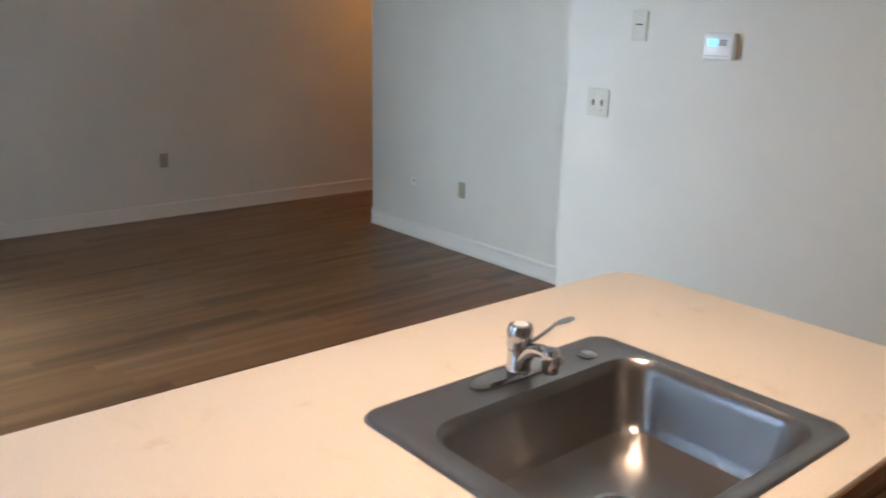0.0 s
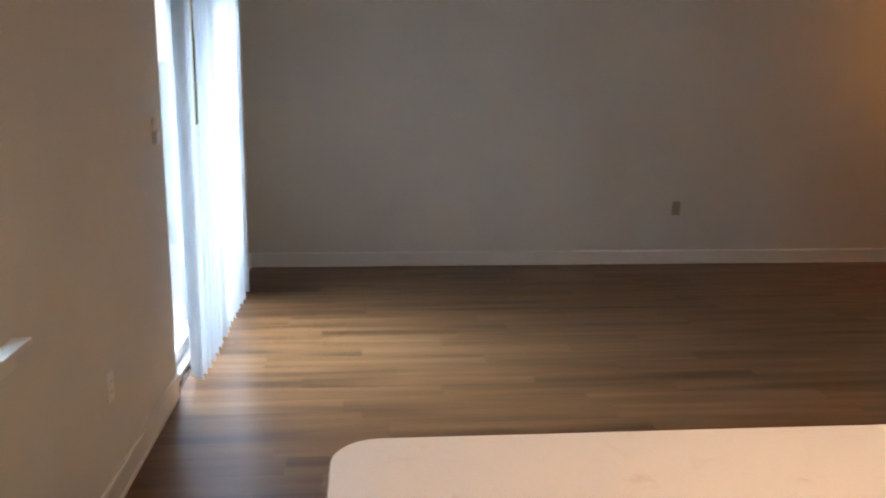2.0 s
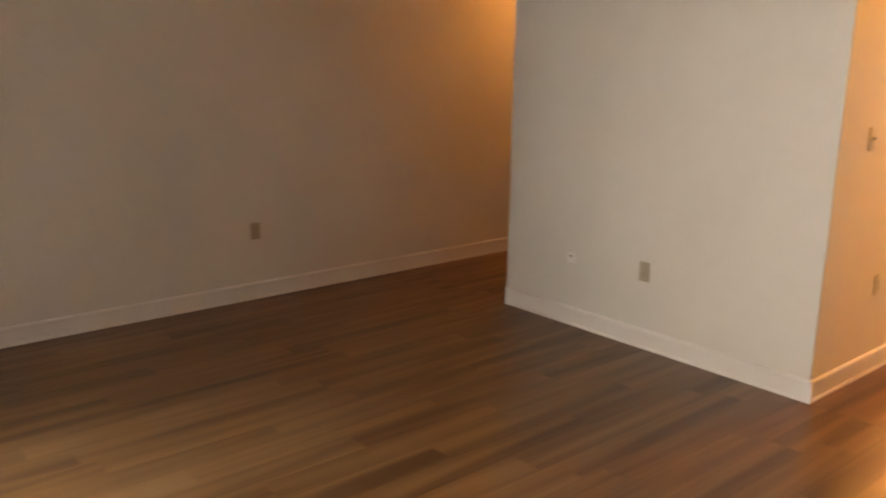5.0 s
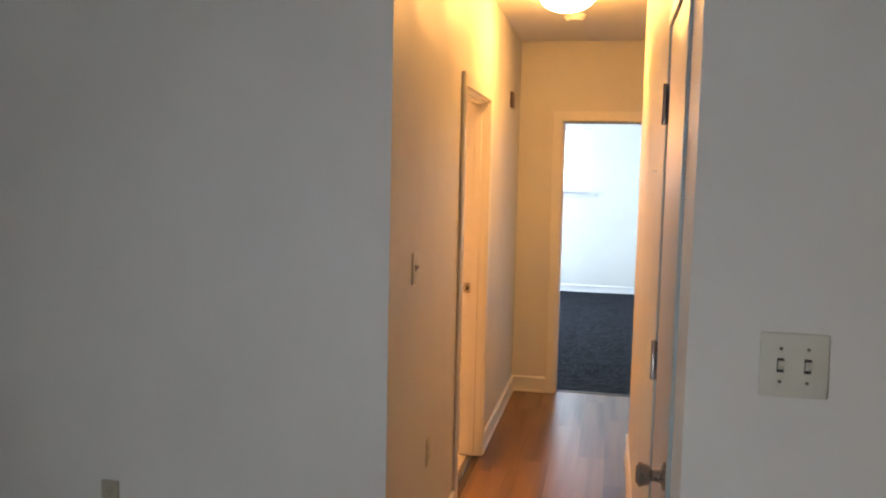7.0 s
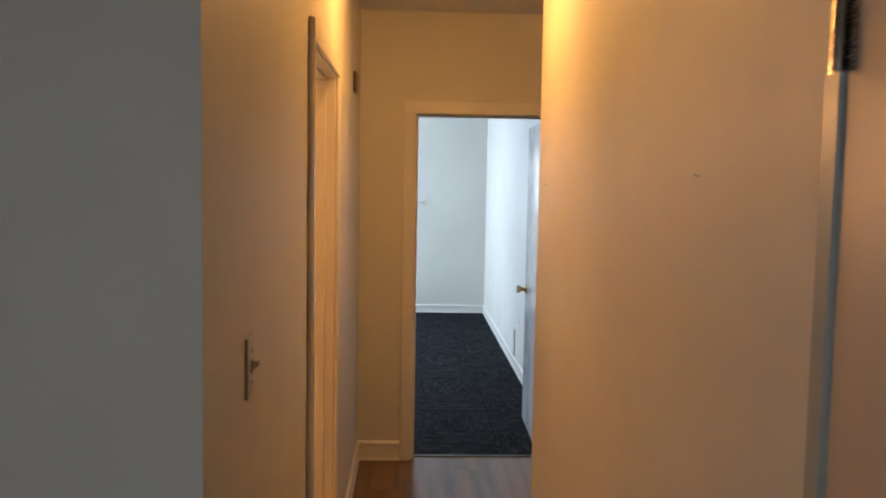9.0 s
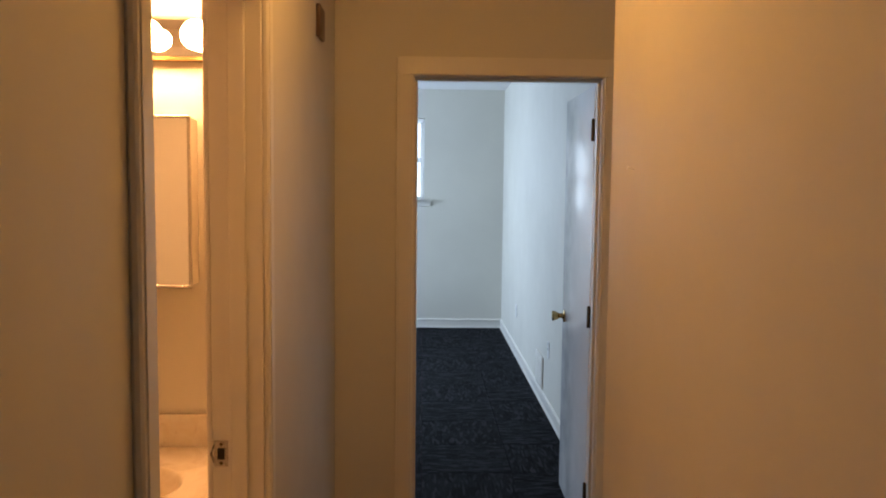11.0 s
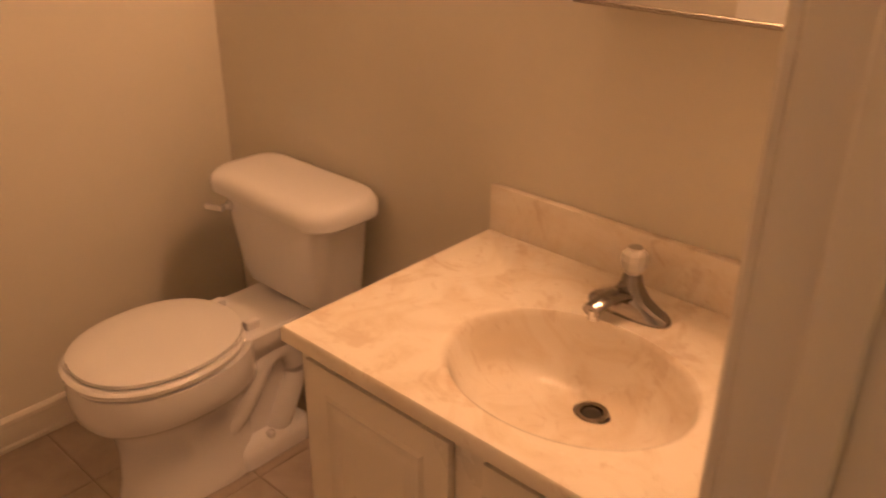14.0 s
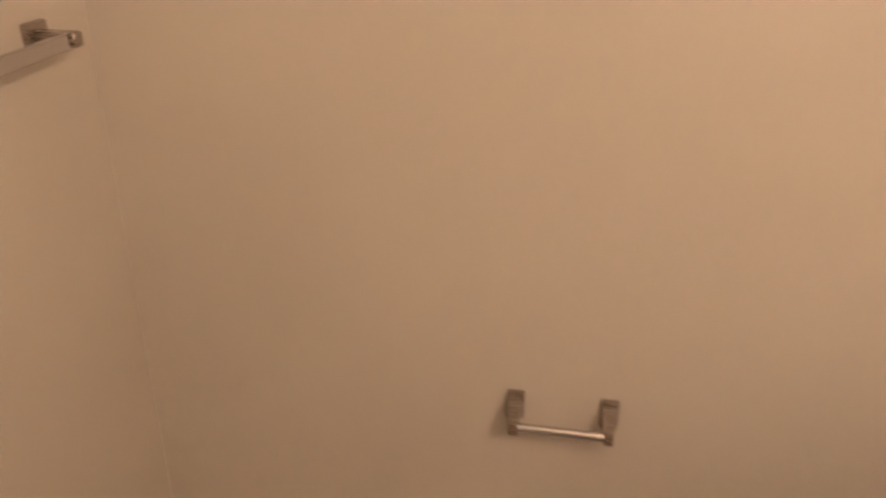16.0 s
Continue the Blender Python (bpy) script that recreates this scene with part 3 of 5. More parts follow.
# ---------- windows ----------
slider = thing("window_1", (WX - 0.1, 1.83, 0), "white framed sliding glass patio door behind open vertical blinds", "sliding door")
slider["kind"] = "structure"
bm = B()
for b in ((WX - 0.19, WX - 0.03, SL0, SL0 + 0.05, 0, SLH), (WX - 0.19, WX - 0.03, SL1 - 0.05, SL1, 0, SLH), (WX - 0.19, WX - 0.03, SL0 + 0.05, SL1 - 0.05, SLH - 0.05, SLH), (WX - 0.19, WX - 0.03, SL0 + 0.05, SL1 - 0.05, -0.006, 0.03)):
    box(bm, *b, 0.003, 1)
part("window_frame", bm, VINYL, slider, smooth=False)
for k, (a, b, x) in enumerate(((SL0 + 0.05, 1.55, WX - 0.09), (1.48, SL1 - 0.05, WX - 0.14))):
    bm = B()
    for c in ((a, a + 0.06, 0.032, SLH - 0.05), (b - 0.06, b, 0.032, SLH - 0.05), (a + 0.06, b - 0.06, 0.032, 0.11), (a + 0.06, b - 0.06, SLH - 0.11, SLH - 0.05)):
        box(bm, x - 0.018, x + 0.018, c[0], c[1], c[2], c[3], 0.003, 1)
    sash = part("sash", bm, VINYL, slider, smooth=False)
    bm = B()
    box(bm, x - 0.003, x + 0.003, a + 0.058, b - 0.058, 0.108, SLH - 0.108)
    g = part("pane", bm, GLASS, sash, smooth=False)
    g.visible_shadow = False

blind = thing("vertical_blind", (WX + 0.07, 1.6, 2.1), "white vertical blind with long turned vanes and olive wand", "window blind")
bm = B()
box(bm, WX + 0.03, WX + 0.11, SL0 - 0.05, SL1 + 0.06, 2.09, 2.13, 0.004, 1)
box(bm, WX, WX + 0.03, SL0, SL0 + 0.03, 2.09, 2.12)
box(bm, WX, WX + 0.03, SL1 - 0.03, SL1, 2.09, 2.12)
part("headrail", bm, WHITEP, blind, smooth=False)
rng = random.Random(5)
ys = [0.735 + 0.099 * i + rng.uniform(-0.014, 0.014) for i in range(18)]
for y in ys:
    bm = B()
    turn = radians(rng.uniform(48, 74))
    c, s = math.cos(turn), math.sin(turn)
    lean = rng.uniform(-0.008, 0.008)
    rows = []
    for i in range(7):
        u = (i / 6 - 0.5) * 0.089
        w = 0.010 * (1 - (2 * u / 0.089) ** 2)
        rows.append((u * s + w * c, -u * c + w * s))
    z0 = 0.022 + rng.uniform(0, 0.012)
    outer = [[(WX + 0.07 + px, y + py + lean * (1 - z / 2.09), z) for px, py in rows] + [(WX + 0.07 + px + 0.0012 * c, y + py + 0.0012 * s + lean * (1 - z / 2.09), z) for px, py in reversed(rows)] for z in (z0, 0.7, 1.4, 2.09)]
    loft(bm, outer)
    part("vane", bm, VANE, blind)
bm = B()
tube(bm, [(WX + 0.125, 0.78, 2.1), (WX + 0.125, 0.785, 1.6), (WX + 0.12, 0.80, 1.32)], 0.007, 8)
part("wand", bm, OLIVE, blind, "olive plastic wand")


def sash_window(name, x, out, y0, y1, z0, z1, label):
    w = thing(name, (x, (y0 + y1) / 2, z0), label, "window")
    w["kind"] = "structure"
    bm = B()
    a, b = sorted((x + out * 0.12, x + out * 0.19))
    for c in ((y0, y0 + 0.045, z0, z1), (y1 - 0.045, y1, z0, z1), (y0 + 0.045, y1 - 0.045, z0, z0 + 0.045), (y0 + 0.045, y1 - 0.045, z1 - 0.045, z1), (y0 + 0.045, y1 - 0.045, (z0 + z1) / 2 - 0.025, (z0 + z1) / 2 + 0.025)):
        box(bm, a, b, *c, 0.003, 1)
    part("window_frame", bm, VINYL, w, smooth=False)
    for c, d in ((z0 + 0.043, (z0 + z1) / 2 - 0.023), ((z0 + z1) / 2 + 0.023, z1 - 0.043)):
        bm = B()
        box(bm, (a + b) / 2 - 0.003, (a + b) / 2 + 0.003, y0 + 0.043, y1 - 0.043, c, d)
        g = part("pane", bm, GLASS, w, smooth=False)
        g.visible_shadow = False
    bm = B()
    a, b = sorted((x - out * 0.055, x + out * 0.12))
    box(bm, a, b, y0 + 0.002, y1 - 0.002, z0 - 0.001, z0 + 0.018, 0.004, 2)
    a, b = sorted((x - out * 0.055, x - out * 0.002))
    box(bm, a, b, y0 - 0.09, y1 + 0.09, z0 - 0.001, z0 + 0.0185, 0.005, 2)
    part("window_sill", bm, TRIM, w)
    bm = B()
    a, b = sorted((x - out * 0.016, x - out * 0.001))
    box(bm, a, b, y0 - 0.07, y1 + 0.07, z0 - 0.06, z0 - 0.002, 0.003, 1)
    part("apron", bm, TRIM, w, smooth=False)
    return w


def slat_blind(x, out, y0, y1, z0, z1, label, tilt):
    w = thing("horizontal_blind", (x + out * 0.07, (y0 + y1) / 2, z1), label, "window blind")
    bx = x + out * 0.075
    bm = B()
    box(bm, bx - 0.022, bx + 0.022, y0 + 0.012, y1 - 0.012, z1 - 0.035, z1 - 0.001, 0.003, 1)
    part("headrail", bm, WHITEP, w, smooth=False)
    z, i = z0 + 0.045, 0
    me = None
    while z < z1 - 0.045:
        if me is None:
            bm = B()
            pr = [(-0.0125, 0), (-0.004, 0.003), (0.004, 0.003), (0.0125, 0), (0.0125, 0.0012), (0.004, 0.0045), (-0.004, 0.0045), (-0.0125, 0.0012)]
            ca, sa = math.cos(tilt), math.sin(tilt)
            loft(bm, [[(p * ca - q * sa, y, p * sa + q * ca) for p, q in pr] for y in (y0 + 0.014, y1 - 0.014)])
            me = mesh_of(bm, "slat", SLAT, True)
        ob = new("slat", me)
        ob.parent, ob.location = w, (bx - w.location.x, 0 - w.location.y, z - w.location.z)
        z += 0.0235
        i += 1
    bm = B()
    box(bm, bx - 0.013, bx + 0.013, y0 + 0.014, y1 - 0.014, z0 + 0.0185, z0 + 0.034, 0.004, 1)
    part("bottom_rail", bm, SLAT, w, smooth=False)
    for y in (y0 + 0.15, y1 - 0.15):
        bm = B()
        tube(bm, [(bx - out * 0.016, y, z1 - 0.03), (bx - out * 0.016, y, z0 + 0.03)], 0.0012, 6)
        part("cord", bm, WHITEP, w)
    bm = B()
    tube(bm, [(bx - out * 0.018, y1 - 0.09, z1 - 0.03), (bx - out * 0.018, y1 - 0.09, z0 + 0.66)], 0.0012, 6)
    pull = part("pull_cord", bm, WHITEP, w)
    bm = B()
    lathe(bm, (bx - out * 0.018, y1 - 0.09, z0 + 0.665), (0, 0, -1), ((0, 0.003), (0.006, 0.006), (0.036, 0.009), (0.040, 0.006)), 12)
    part("tassel", bm, ALMOND, pull, "beige cord tassel")
    return w


sash_window("window_2", WX, -1, KW0, KW1, KWB, KWT, "white sash kitchen window with deep painted sill")
slat_blind(WX, -1, KW0, KW1, KWB, KWT, "closed white horizontal slat blind in the kitchen window", radians(-60))
sash_window("window_3", BEDX, 1, W0, W1, WB, WT, "white sash bedroom window with projecting sill")
slat_blind(BEDX, 1, W0, W1, WB, WT, "white horizontal slat blind in the bedroom window", radians(30))

# ---------- lamps ----------


def dome_lamp(loc, label, lit):
    w = thing("ceiling_lamp", loc, label, "ceiling lamp", "ceiling lamps")
    x, y, z = loc
    bm = B()
    lathe(bm, (x, y, z), (0, 0, -1), ((0, 0.155), (0.018, 0.158), (0.022, 0.150)), 36)
    part("lamp_base", bm, WHITEP, w)
    bm = B()
    lathe(bm, (x, y, z - 0.022), (0, 0, -1), tuple((0.085 * math.sin(a), 0.148 * math.cos(a)) for a in (i * math.pi / 2 / 9 for i in range(10))), 36)
    part("shade", bm, lit, w, "lit opal glass dome")
    return w


dome_lamp((1.97, -0.42, CEIL), "lit round opal glass ceiling lamp in the hall", DOME)
dome_lamp((1.35, 2.70, CEIL), "lit round amber glass ceiling lamp in the nook", DOME_N)
# kitchen lamp implied by warm light on the counter; its fitting is unseen
down = thing("shielded_kitchen_lamp", (-2.95, -2.50, CEIL), "unseen lit kitchen ceiling lamp in an added light-limiting cylinder", "ceiling lamp", "ceiling lamps")
# opaque cylinder added to hold the light down, away from the long wall
bm = B()
lathe(bm, (-2.95, -2.50, CEIL - 0.125), (0, 0, 1), ((0.110, 0.126), (0.0, 0.128), (0.0, 0.138), (0.125, 0.138), (0.125, 0.05)), 36)
part("housing", bm, WHITEP, down)
bm = B()
lathe(bm, (-2.95, -2.50, CEIL - 0.07), (0, 0, 1), ((0, 0.06), (0.004, 0.124), (0.012, 0.124)), 36)
part("lens", bm, DOME_K, down, "lit lens")

det = thing("smoke_detector", (2.62, -0.43, CEIL), "round white smoke detector on the hall ceiling", "smoke detector")
bm = B()
lathe(bm, (2.62, -0.43, CEIL), (0, 0, -1), ((0, 0.068), (0.012, 0.068), (0.02, 0.06), (0.036, 0.05), (0.038, 0.02)), 28)
part("housing", bm, WHITEP, det)


# ---------- plates on walls ----------
def plate(name, pos, out, label, category, kind="outlet", material=None, w=0.070, h=0.115):
    """A wall plate centred at pos; out is the wall's outward direction along x or y."""
    material = material or IVORY
    o = Vector((*out, 0))
    side = Vector((-o.y, o.x, 0))
    m = Matrix.Translation(pos) @ Matrix(((side.x, o.x, 0, 0), (side.y, o.y, 0, 0), (0, 0, 1, 0), (0, 0, 0, 1)))
    t = thing(name, pos, label, category)
    bm = B()
    box(bm, -w / 2, w / 2, 0.0, 0.006, -h / 2, h / 2, 0.0035, 2)
    bm.transform(m)
    part("cover_plate", bm, material, t)

    def sub(nm, boxes, mt, bev=0.0):
        bm = B()
        for b in boxes:
            box(bm, *b, bev, 1)
        bm.transform(m)
        return part(nm, bm, mt, t, smooth=False)

    def screw(z, x=0.0):
        bm = B()
        lathe(bm, (x, 0.0055, z), (0, 1, 0), ((0, 0.0035), (0.0014, 0.0028)), 10)
        bm.transform(m)
        part("screw", bm, NICKEL, t)
    if kind == "outlet":
        for z in (0.0195, -0.0195):
            s = sub("socket", [(-0.0165, 0.0165, 0.005, 0.0075, z - 0.0135, z + 0.0135)], material, 0.002)
            for b in ((-0.0075, -0.0055, 0.0073, 0.0079, z - 0.003, z + 0.005), (0.0055, 0.0075, 0.0073, 0.0079, z - 0.003, z + 0.005), (-0.002, 0.002, 0.0073, 0.0079, z - 0.0095, z - 0.0055)):
                sub("slot", [b], DARK)
        screw(0.0)
    elif kind in ("switch", "double"):
        for x in ((0.0,) if kind == "switch" else (-0.023, 0.023)):
            sub("toggle_slot", [(x - 0.006, x + 0.006, 0.0058, 0.0066, -0.013, 0.013)], DARK)
            bm = B()
            loft(bm, [[(x - 0.0045, 0.006, -0.008), (x + 0.0045, 0.006, -0.008), (x + 0.0045, 0.006, 0.008), (x - 0.0045, 0.006, 0.008)],
                      [(x - 0.0035, 0.020, 0.002), (x + 0.0035, 0.020, 0.002), (x + 0.0035, 0.020, 0.010), (x - 0.0035, 0.020, 0.010)]])
            bm.transform(m)
            part("toggle", bm, material, t)
            screw(0.030, x)
            screw(-0.030, x)
    elif kind == "jack":
        sub("jack", [(-0.016, 0.016, 0.0055, 0.0075, 0.004, 0.010)], DARK)
        screw(0.042)
        screw(-0.042)
    return t


plate("wall_outlet", (-1.285, BY, 0.474), (0, -1), "almond plastic outlet on the long wall", "outlet", material=ALMOND)
plate("wall_outlet", (0, 1.017, 0.457), (-1, 0), "almond plastic outlet on the wall end", "outlet", material=ALMOND)
plate("cable_plate", (0, 1.568, 0.436), (-1, 0), "small white cable jack plate on the wall end", "wall plate", "jack", TRIM, 0.07, 0.075)
plate("wall_outlet", (WX, -0.414, 0.458), (1, 0), "white plastic outlet below the switch near window", "outlet", material=WHITEP)
sen = thing("door_sensor", (WX, 0.44, 1.316), "white two-part contact sensor beside the patio door", "sensor")
for z0, z1, d in ((1.257, 1.311, 0.020), (1.321, 1.375, 0.016)):
    bm = B()
    box(bm, WX, WX + d, 0.418, 0.462, z0, z1, 0.004, 2)
    part("sensor_half", bm, WHITEP, sen)

plate("light_switch", (0.342, 0, 1.285), (0, -1), "ivory toggle switch on the hall wall", "light switch", "switch", IVORY)
plate("wall_outlet", (0.64, 0, 0.50), (0, -1), "ivory outlet low on the hall wall", "outlet", material=IVORY)
plate("double_switch", (XT, -1.028, 1.304), (-1, 0), "ivory double toggle switch plate", "light switch", "double", IVORY, 0.116, 0.116)
plate("wall_plate", (XT, -1.216, 1.623), (-1, 0), "ivory sensor plate with a small slot", "wall plate", "jack", IVORY, 0.075, 0.118)
plate("wall_outlet", (7.85, BEDY, 0.415), (0, 1), "white outlet on the bedroom wall", "outlet", material=WHITEP)
plate("cable_plate", (5.87, BEDY, 0.448), (0, 1), "white cable plate on the bedroom wall", "wall plate", "jack", WHITEP)
plate("wall_outlet", (5.27, BEDY, 0.44), (0, 1), "ivory outlet near the bedroom door", "outlet", material=IVORY)

panel = thing("return_vent", (6.28, BEDY, 0.225), "white painted register panel low on the bedroom wall", "wall vent")
bm = B()
box(bm, 6.10, 6.45, BEDY, BEDY + 0.012, 0.105, 0.345, 0.003, 1)
part("frame", bm, TRIM, panel, smooth=False)
for i in range(8):
    bm = B()
    z = 0.13 + i * 0.024
    box(bm, 6.125, 6.425, BEDY + 0.011, BEDY + 0.017, z, z + 0.014, 0.002, 1)
    part("louvre", bm, TRIM, panel, smooth=False)

th = thing("thermostat", (XT, -1.603, 1.558), "white wall thermostat with a lit blue screen", "thermostat")
bm = B()
box(bm, XT - 0.030, XT, -1.658, -1.535, 1.510, 1.606, 0.006, 2)
part("housing", bm, WHITEP, th)
bm = B()
box(bm, XT - 0.0315, XT - 0.0295, -1.597, -1.551, 1.558, 1.585)
part("screen", bm, LCD, th, "lit blue screen", smooth=False)
bm = B()
for z in (1.562, 1.570, 1.578):
    box(bm, XT - 0.0325, XT - 0.0295, -1.631, -1.601, z, z + 0.004)
part("buttons", bm, DARK, th, smooth=False)
bm = B()
box(bm, XT - 0.0325, XT - 0.0295, -1.636, -1.544, 1.523, 1.525)
part("lid_line", bm, ALMOND, th, smooth=False)

chime = thing("door_chime", (3.07, 0, 2.14), "narrow dark brown chime box high on the hall wall", "door chime")
bm = B()
box(bm, 3.0, 3.14, -0.014, 0, 2.085, 2.19, 0.004, 2)
part("housing", bm, plain("brown_plastic", (0.07, 0.03, 0.016), 0.45), chime)
for p in ((0.35, HS, 1.654), (2.112, HS, 1.637)):
    hk = thing("picture_nail", p, "small bright nail stuck in the hall wall", "nail")
    bm = B()
    lathe(bm, p, (0, 1, 0.25), ((0, 0.0015), (0.014, 0.0015), (0.0145, 0.005), (0.016, 0.004)), 10)
    part("nail", bm, WHITEP, hk)

# ---------- kitchen island ----------
IX0, IX1, IY0, IY1, IZ = -3.927, -1.962, -2.892, -1.935, 0.95
SKX0, SKX1, SKY0, SKY1 = -3.094, -2.429, -2.824, -2.237


def rounded(x0, x1, y0, y1, r, z, n=7):
    out = []
    for cx, cy, a0 in ((x1 - r, y1 - r, 0), (x0 + r, y1 - r, 90), (x0 + r, y0 + r, 180), (x1 - r, y0 + r, 270)):
        for i in range(n):
            a = radians(a0 + 90 * i / (n - 1))
            out.append((cx + r * math.cos(a), cy + r * math.sin(a), z))
    return out


def slab_with_hole(bm, outer, inner, z0, z1):
    """A slab between an outer and an inner outline of the same count."""
    rings = [[(x, y, z) for x, y, _ in o] for o, z in ((inner, z0), (outer, z0), (outer, z1 - 0.004))]
    c = Vector((sum(p[0] for p in outer) / len(outer), sum(p[1] for p in outer) / len(outer), 0))
    rings.append([(x - 0.003 * (1 if x > c.x else -1), y - 0.003 * (1 if y > c.y else -1), z1) for x, y, _ in outer])
    rings += [[(x, y, z1) for x, y, _ in inner], [(x, y, z0) for x, y, _ in inner]]
    loft(bm, rings, False, False)
    return bm


cab = thing("island_cabinet", (-2.93, -2.4, 0), "oak base cabinet of the kitchen island", "cabinet")
cx0, cx1, cy0, cy1 = IX0 + 0.05, IX1 - 0.05, IY0 + 0.035, IY1 - 0.26
for nm, b in (("side_panel", (cx0, cx0 + 0.018, cy0 + 0.02, cy1 - 0.018, 0.1, IZ - 0.04)), ("side_panel", (cx1 - 0.018, cx1, cy0 + 0.02, cy1 - 0.018, 0.1, IZ - 0.04)), ("back_panel", (cx0, cx1, cy1 - 0.018, cy1, 0.0, IZ - 0.04)), ("bottom", (cx0 + 0.018, cx1 - 0.018, cy0 + 0.042, cy1 - 0.018, 0.1, 0.118)),
              ("toe_kick", (cx0, cx1, cy0 + 0.08, cy0 + 0.098, 0, 0.1)), ("rail", (cx0 + 0.018, cx1 - 0.018, cy0 + 0.022, cy0 + 0.04, IZ - 0.085, IZ - 0.04)), ("rail", (cx0 + 0.018, cx1 - 0.018, cy0 + 0.022, cy0 + 0.04, 0.1, 0.13))):
    bm = B()
    box(bm, *b)
    part(nm, bm, OAK, cab, smooth=False)
nd = 4
for i in range(nd):
    a = cx0 + 0.01 + i * (cx1 - cx0 - 0.02) / nd
    b = a + (cx1 - cx0 - 0.02) / nd - 0.008
    bm = B()
    box(bm, a, b, cy0, cy0 + 0.019, 0.12, IZ - 0.055, 0.003, 1)
    box(bm, a + 0.06, b - 0.06, cy0 - 0.004, cy0 + 0.001, 0.18, IZ - 0.115, 0.003, 1)
    part("door", bm, OAK, cab, smooth=False)

top = thing("island_countertop", (-2.93, -2.4, IZ - 0.04), "beige speckled laminate countertop with rounded corners", "countertop")
bm = B()
slab_with_hole(bm, rounded(IX0, IX1, IY0, IY1, 0.085, 0), rounded(SKX0 + 0.022, SKX1 - 0.022, SKY0 + 0.022, SKY1 - 0.022, 0.05, 0), IZ - 0.04, IZ)
part("slab", bm, LAMINATE, top)
bm = B()
box(bm, IX0 + 0.08, IX1 - 0.08, IY0 - 0.002, IY0 + 0.012, IZ - 0.038, IZ - 0.006, 0.002, 1)
part("edge_strip", bm, OAK, top, "oak front edge", smooth=False)

sink = thing("kitchen_sink", (-2.755, -2.3455, IZ), "single bowl stainless steel drop-in sink", "sink")
bm = B()
bx0, bx1, by0, by1 = SKX0 + 0.062, SKX1 - 0.045, SKY0 + 0.045, SKY1 - 0.125
rr = []
for (a, b, c, d), r, z in (((SKX0, SKX1, SKY0, SKY1), 0.045, IZ + 0.001), ((SKX0 + 0.004, SKX1 - 0.004, SKY0 + 0.004, SKY1 - 0.004), 0.043, IZ + 0.006), ((SKX0 + 0.012, SKX1 - 0.012, SKY0 + 0.012, SKY1 - 0.012), 0.04, IZ + 0.007),
                           ((SKX0 + 0.018, SKX1 - 0.018, SKY0 + 0.018, SKY1 - 0.018), 0.038, IZ + 0.004), ((bx0 - 0.008, bx1 + 0.008, by0 - 0.008, by1 + 0.008), 0.075, IZ + 0.004), ((bx0, bx1, by0, by1), 0.07, IZ - 0.004),
                           ((bx0 + 0.006, bx1 - 0.006, by0 + 0.006, by1 - 0.006), 0.068, IZ - 0.02), ((bx0 + 0.016, bx1 - 0.016, by0 + 0.016, by1 - 0.016), 0.066, IZ - 0.118), ((bx0 + 0.03, bx1 - 0.03, by0 + 0.03, by1 - 0.03), 0.06, IZ - 0.141),
                           ((bx0 + 0.06, bx1 - 0.06, by0 + 0.06, by1 - 0.06), 0.05, IZ - 0.150)):
    rr.append(rounded(a, b, c, d, r, z, 9))
dc = ((bx0 + bx1) / 2, (by0 + by1) / 2)
last = rr[-1]
rr.append([(dc[0] + 0.045 * math.cos(math.atan2(p[1] - dc[1], p[0] - dc[0])), dc[1] + 0.045 * math.sin(math.atan2(p[1] - dc[1], p[0] - dc[0])), IZ - 0.156) for p in last])
loft(bm, rr, False, False)
part("bowl", bm, STEEL, sink)
bm = B()
lathe(bm, (dc[0], dc[1], IZ - 0.185), (0, 0, 1), ((0, 0.02), (0.002, 0.04), (0.027, 0.043), (0.031, 0.054), (0.0335, 0.054), (0.0335, 0.043), (0.022, 0.036), (0.02, 0.0)), 26)
part("strainer_cup", bm, CHROME, sink)
bm = B()
lathe(bm, (dc[0], dc[1], IZ - 0.164), (0, 0, 1), ((0, 0.033), (0.004, 0.036), (0.006, 0.034), (0.006, 0.010), (0.016, 0.006), (0.022, 0.011), (0.026, 0.009)), 22)
part("basket_strainer", bm, DARK, sink, "dark strainer basket")
bm = B()
lathe(bm, (-2.551, -2.308, IZ + 0.004), (0, 0, 1), ((0, 0.021), (0.003, 0.021), (0.005, 0.017)), 22)
part("hole_cover", bm, CHROME, sink, "round chrome hole cover")

tap = thing("kitchen_faucet", (-2.735, -2.292, IZ + 0.004), "chrome single lever kitchen faucet on the sink deck", "faucet")
fx, fy, fz = -2.735, -2.288, IZ + 0.004
bm = B()
loft(bm, [ring((fx, fy), 0.125 - d, 0.028 - d, z, 32, 3.0) for d, z in ((0, fz), (0, fz + 0.006), (0.006, fz + 0.012))])
part("deck_plate", bm, CHROME, tap)
bm = B()
lathe(bm, (fx, fy, fz + 0.011), (0, 0, 1), ((0, 0.027), (0.006, 0.025), (0.04, 0.024), (0.044, 0.0245), (0.046, 0.023), (0.048, 0.0265), (0.086, 0.0265), (0.094, 0.023), (0.096, 0.012)), 28)
part("valve_body", bm, CHROME, tap)
bm = B()
tube(bm, bez((fx + 0.012, fy, fz + 0.058), (fx + 0.05, fy + 0.003, fz + 0.060), (fx + 0.115, fy + 0.008, fz + 0.080), 8), 0.0042, 10, 0.0036)
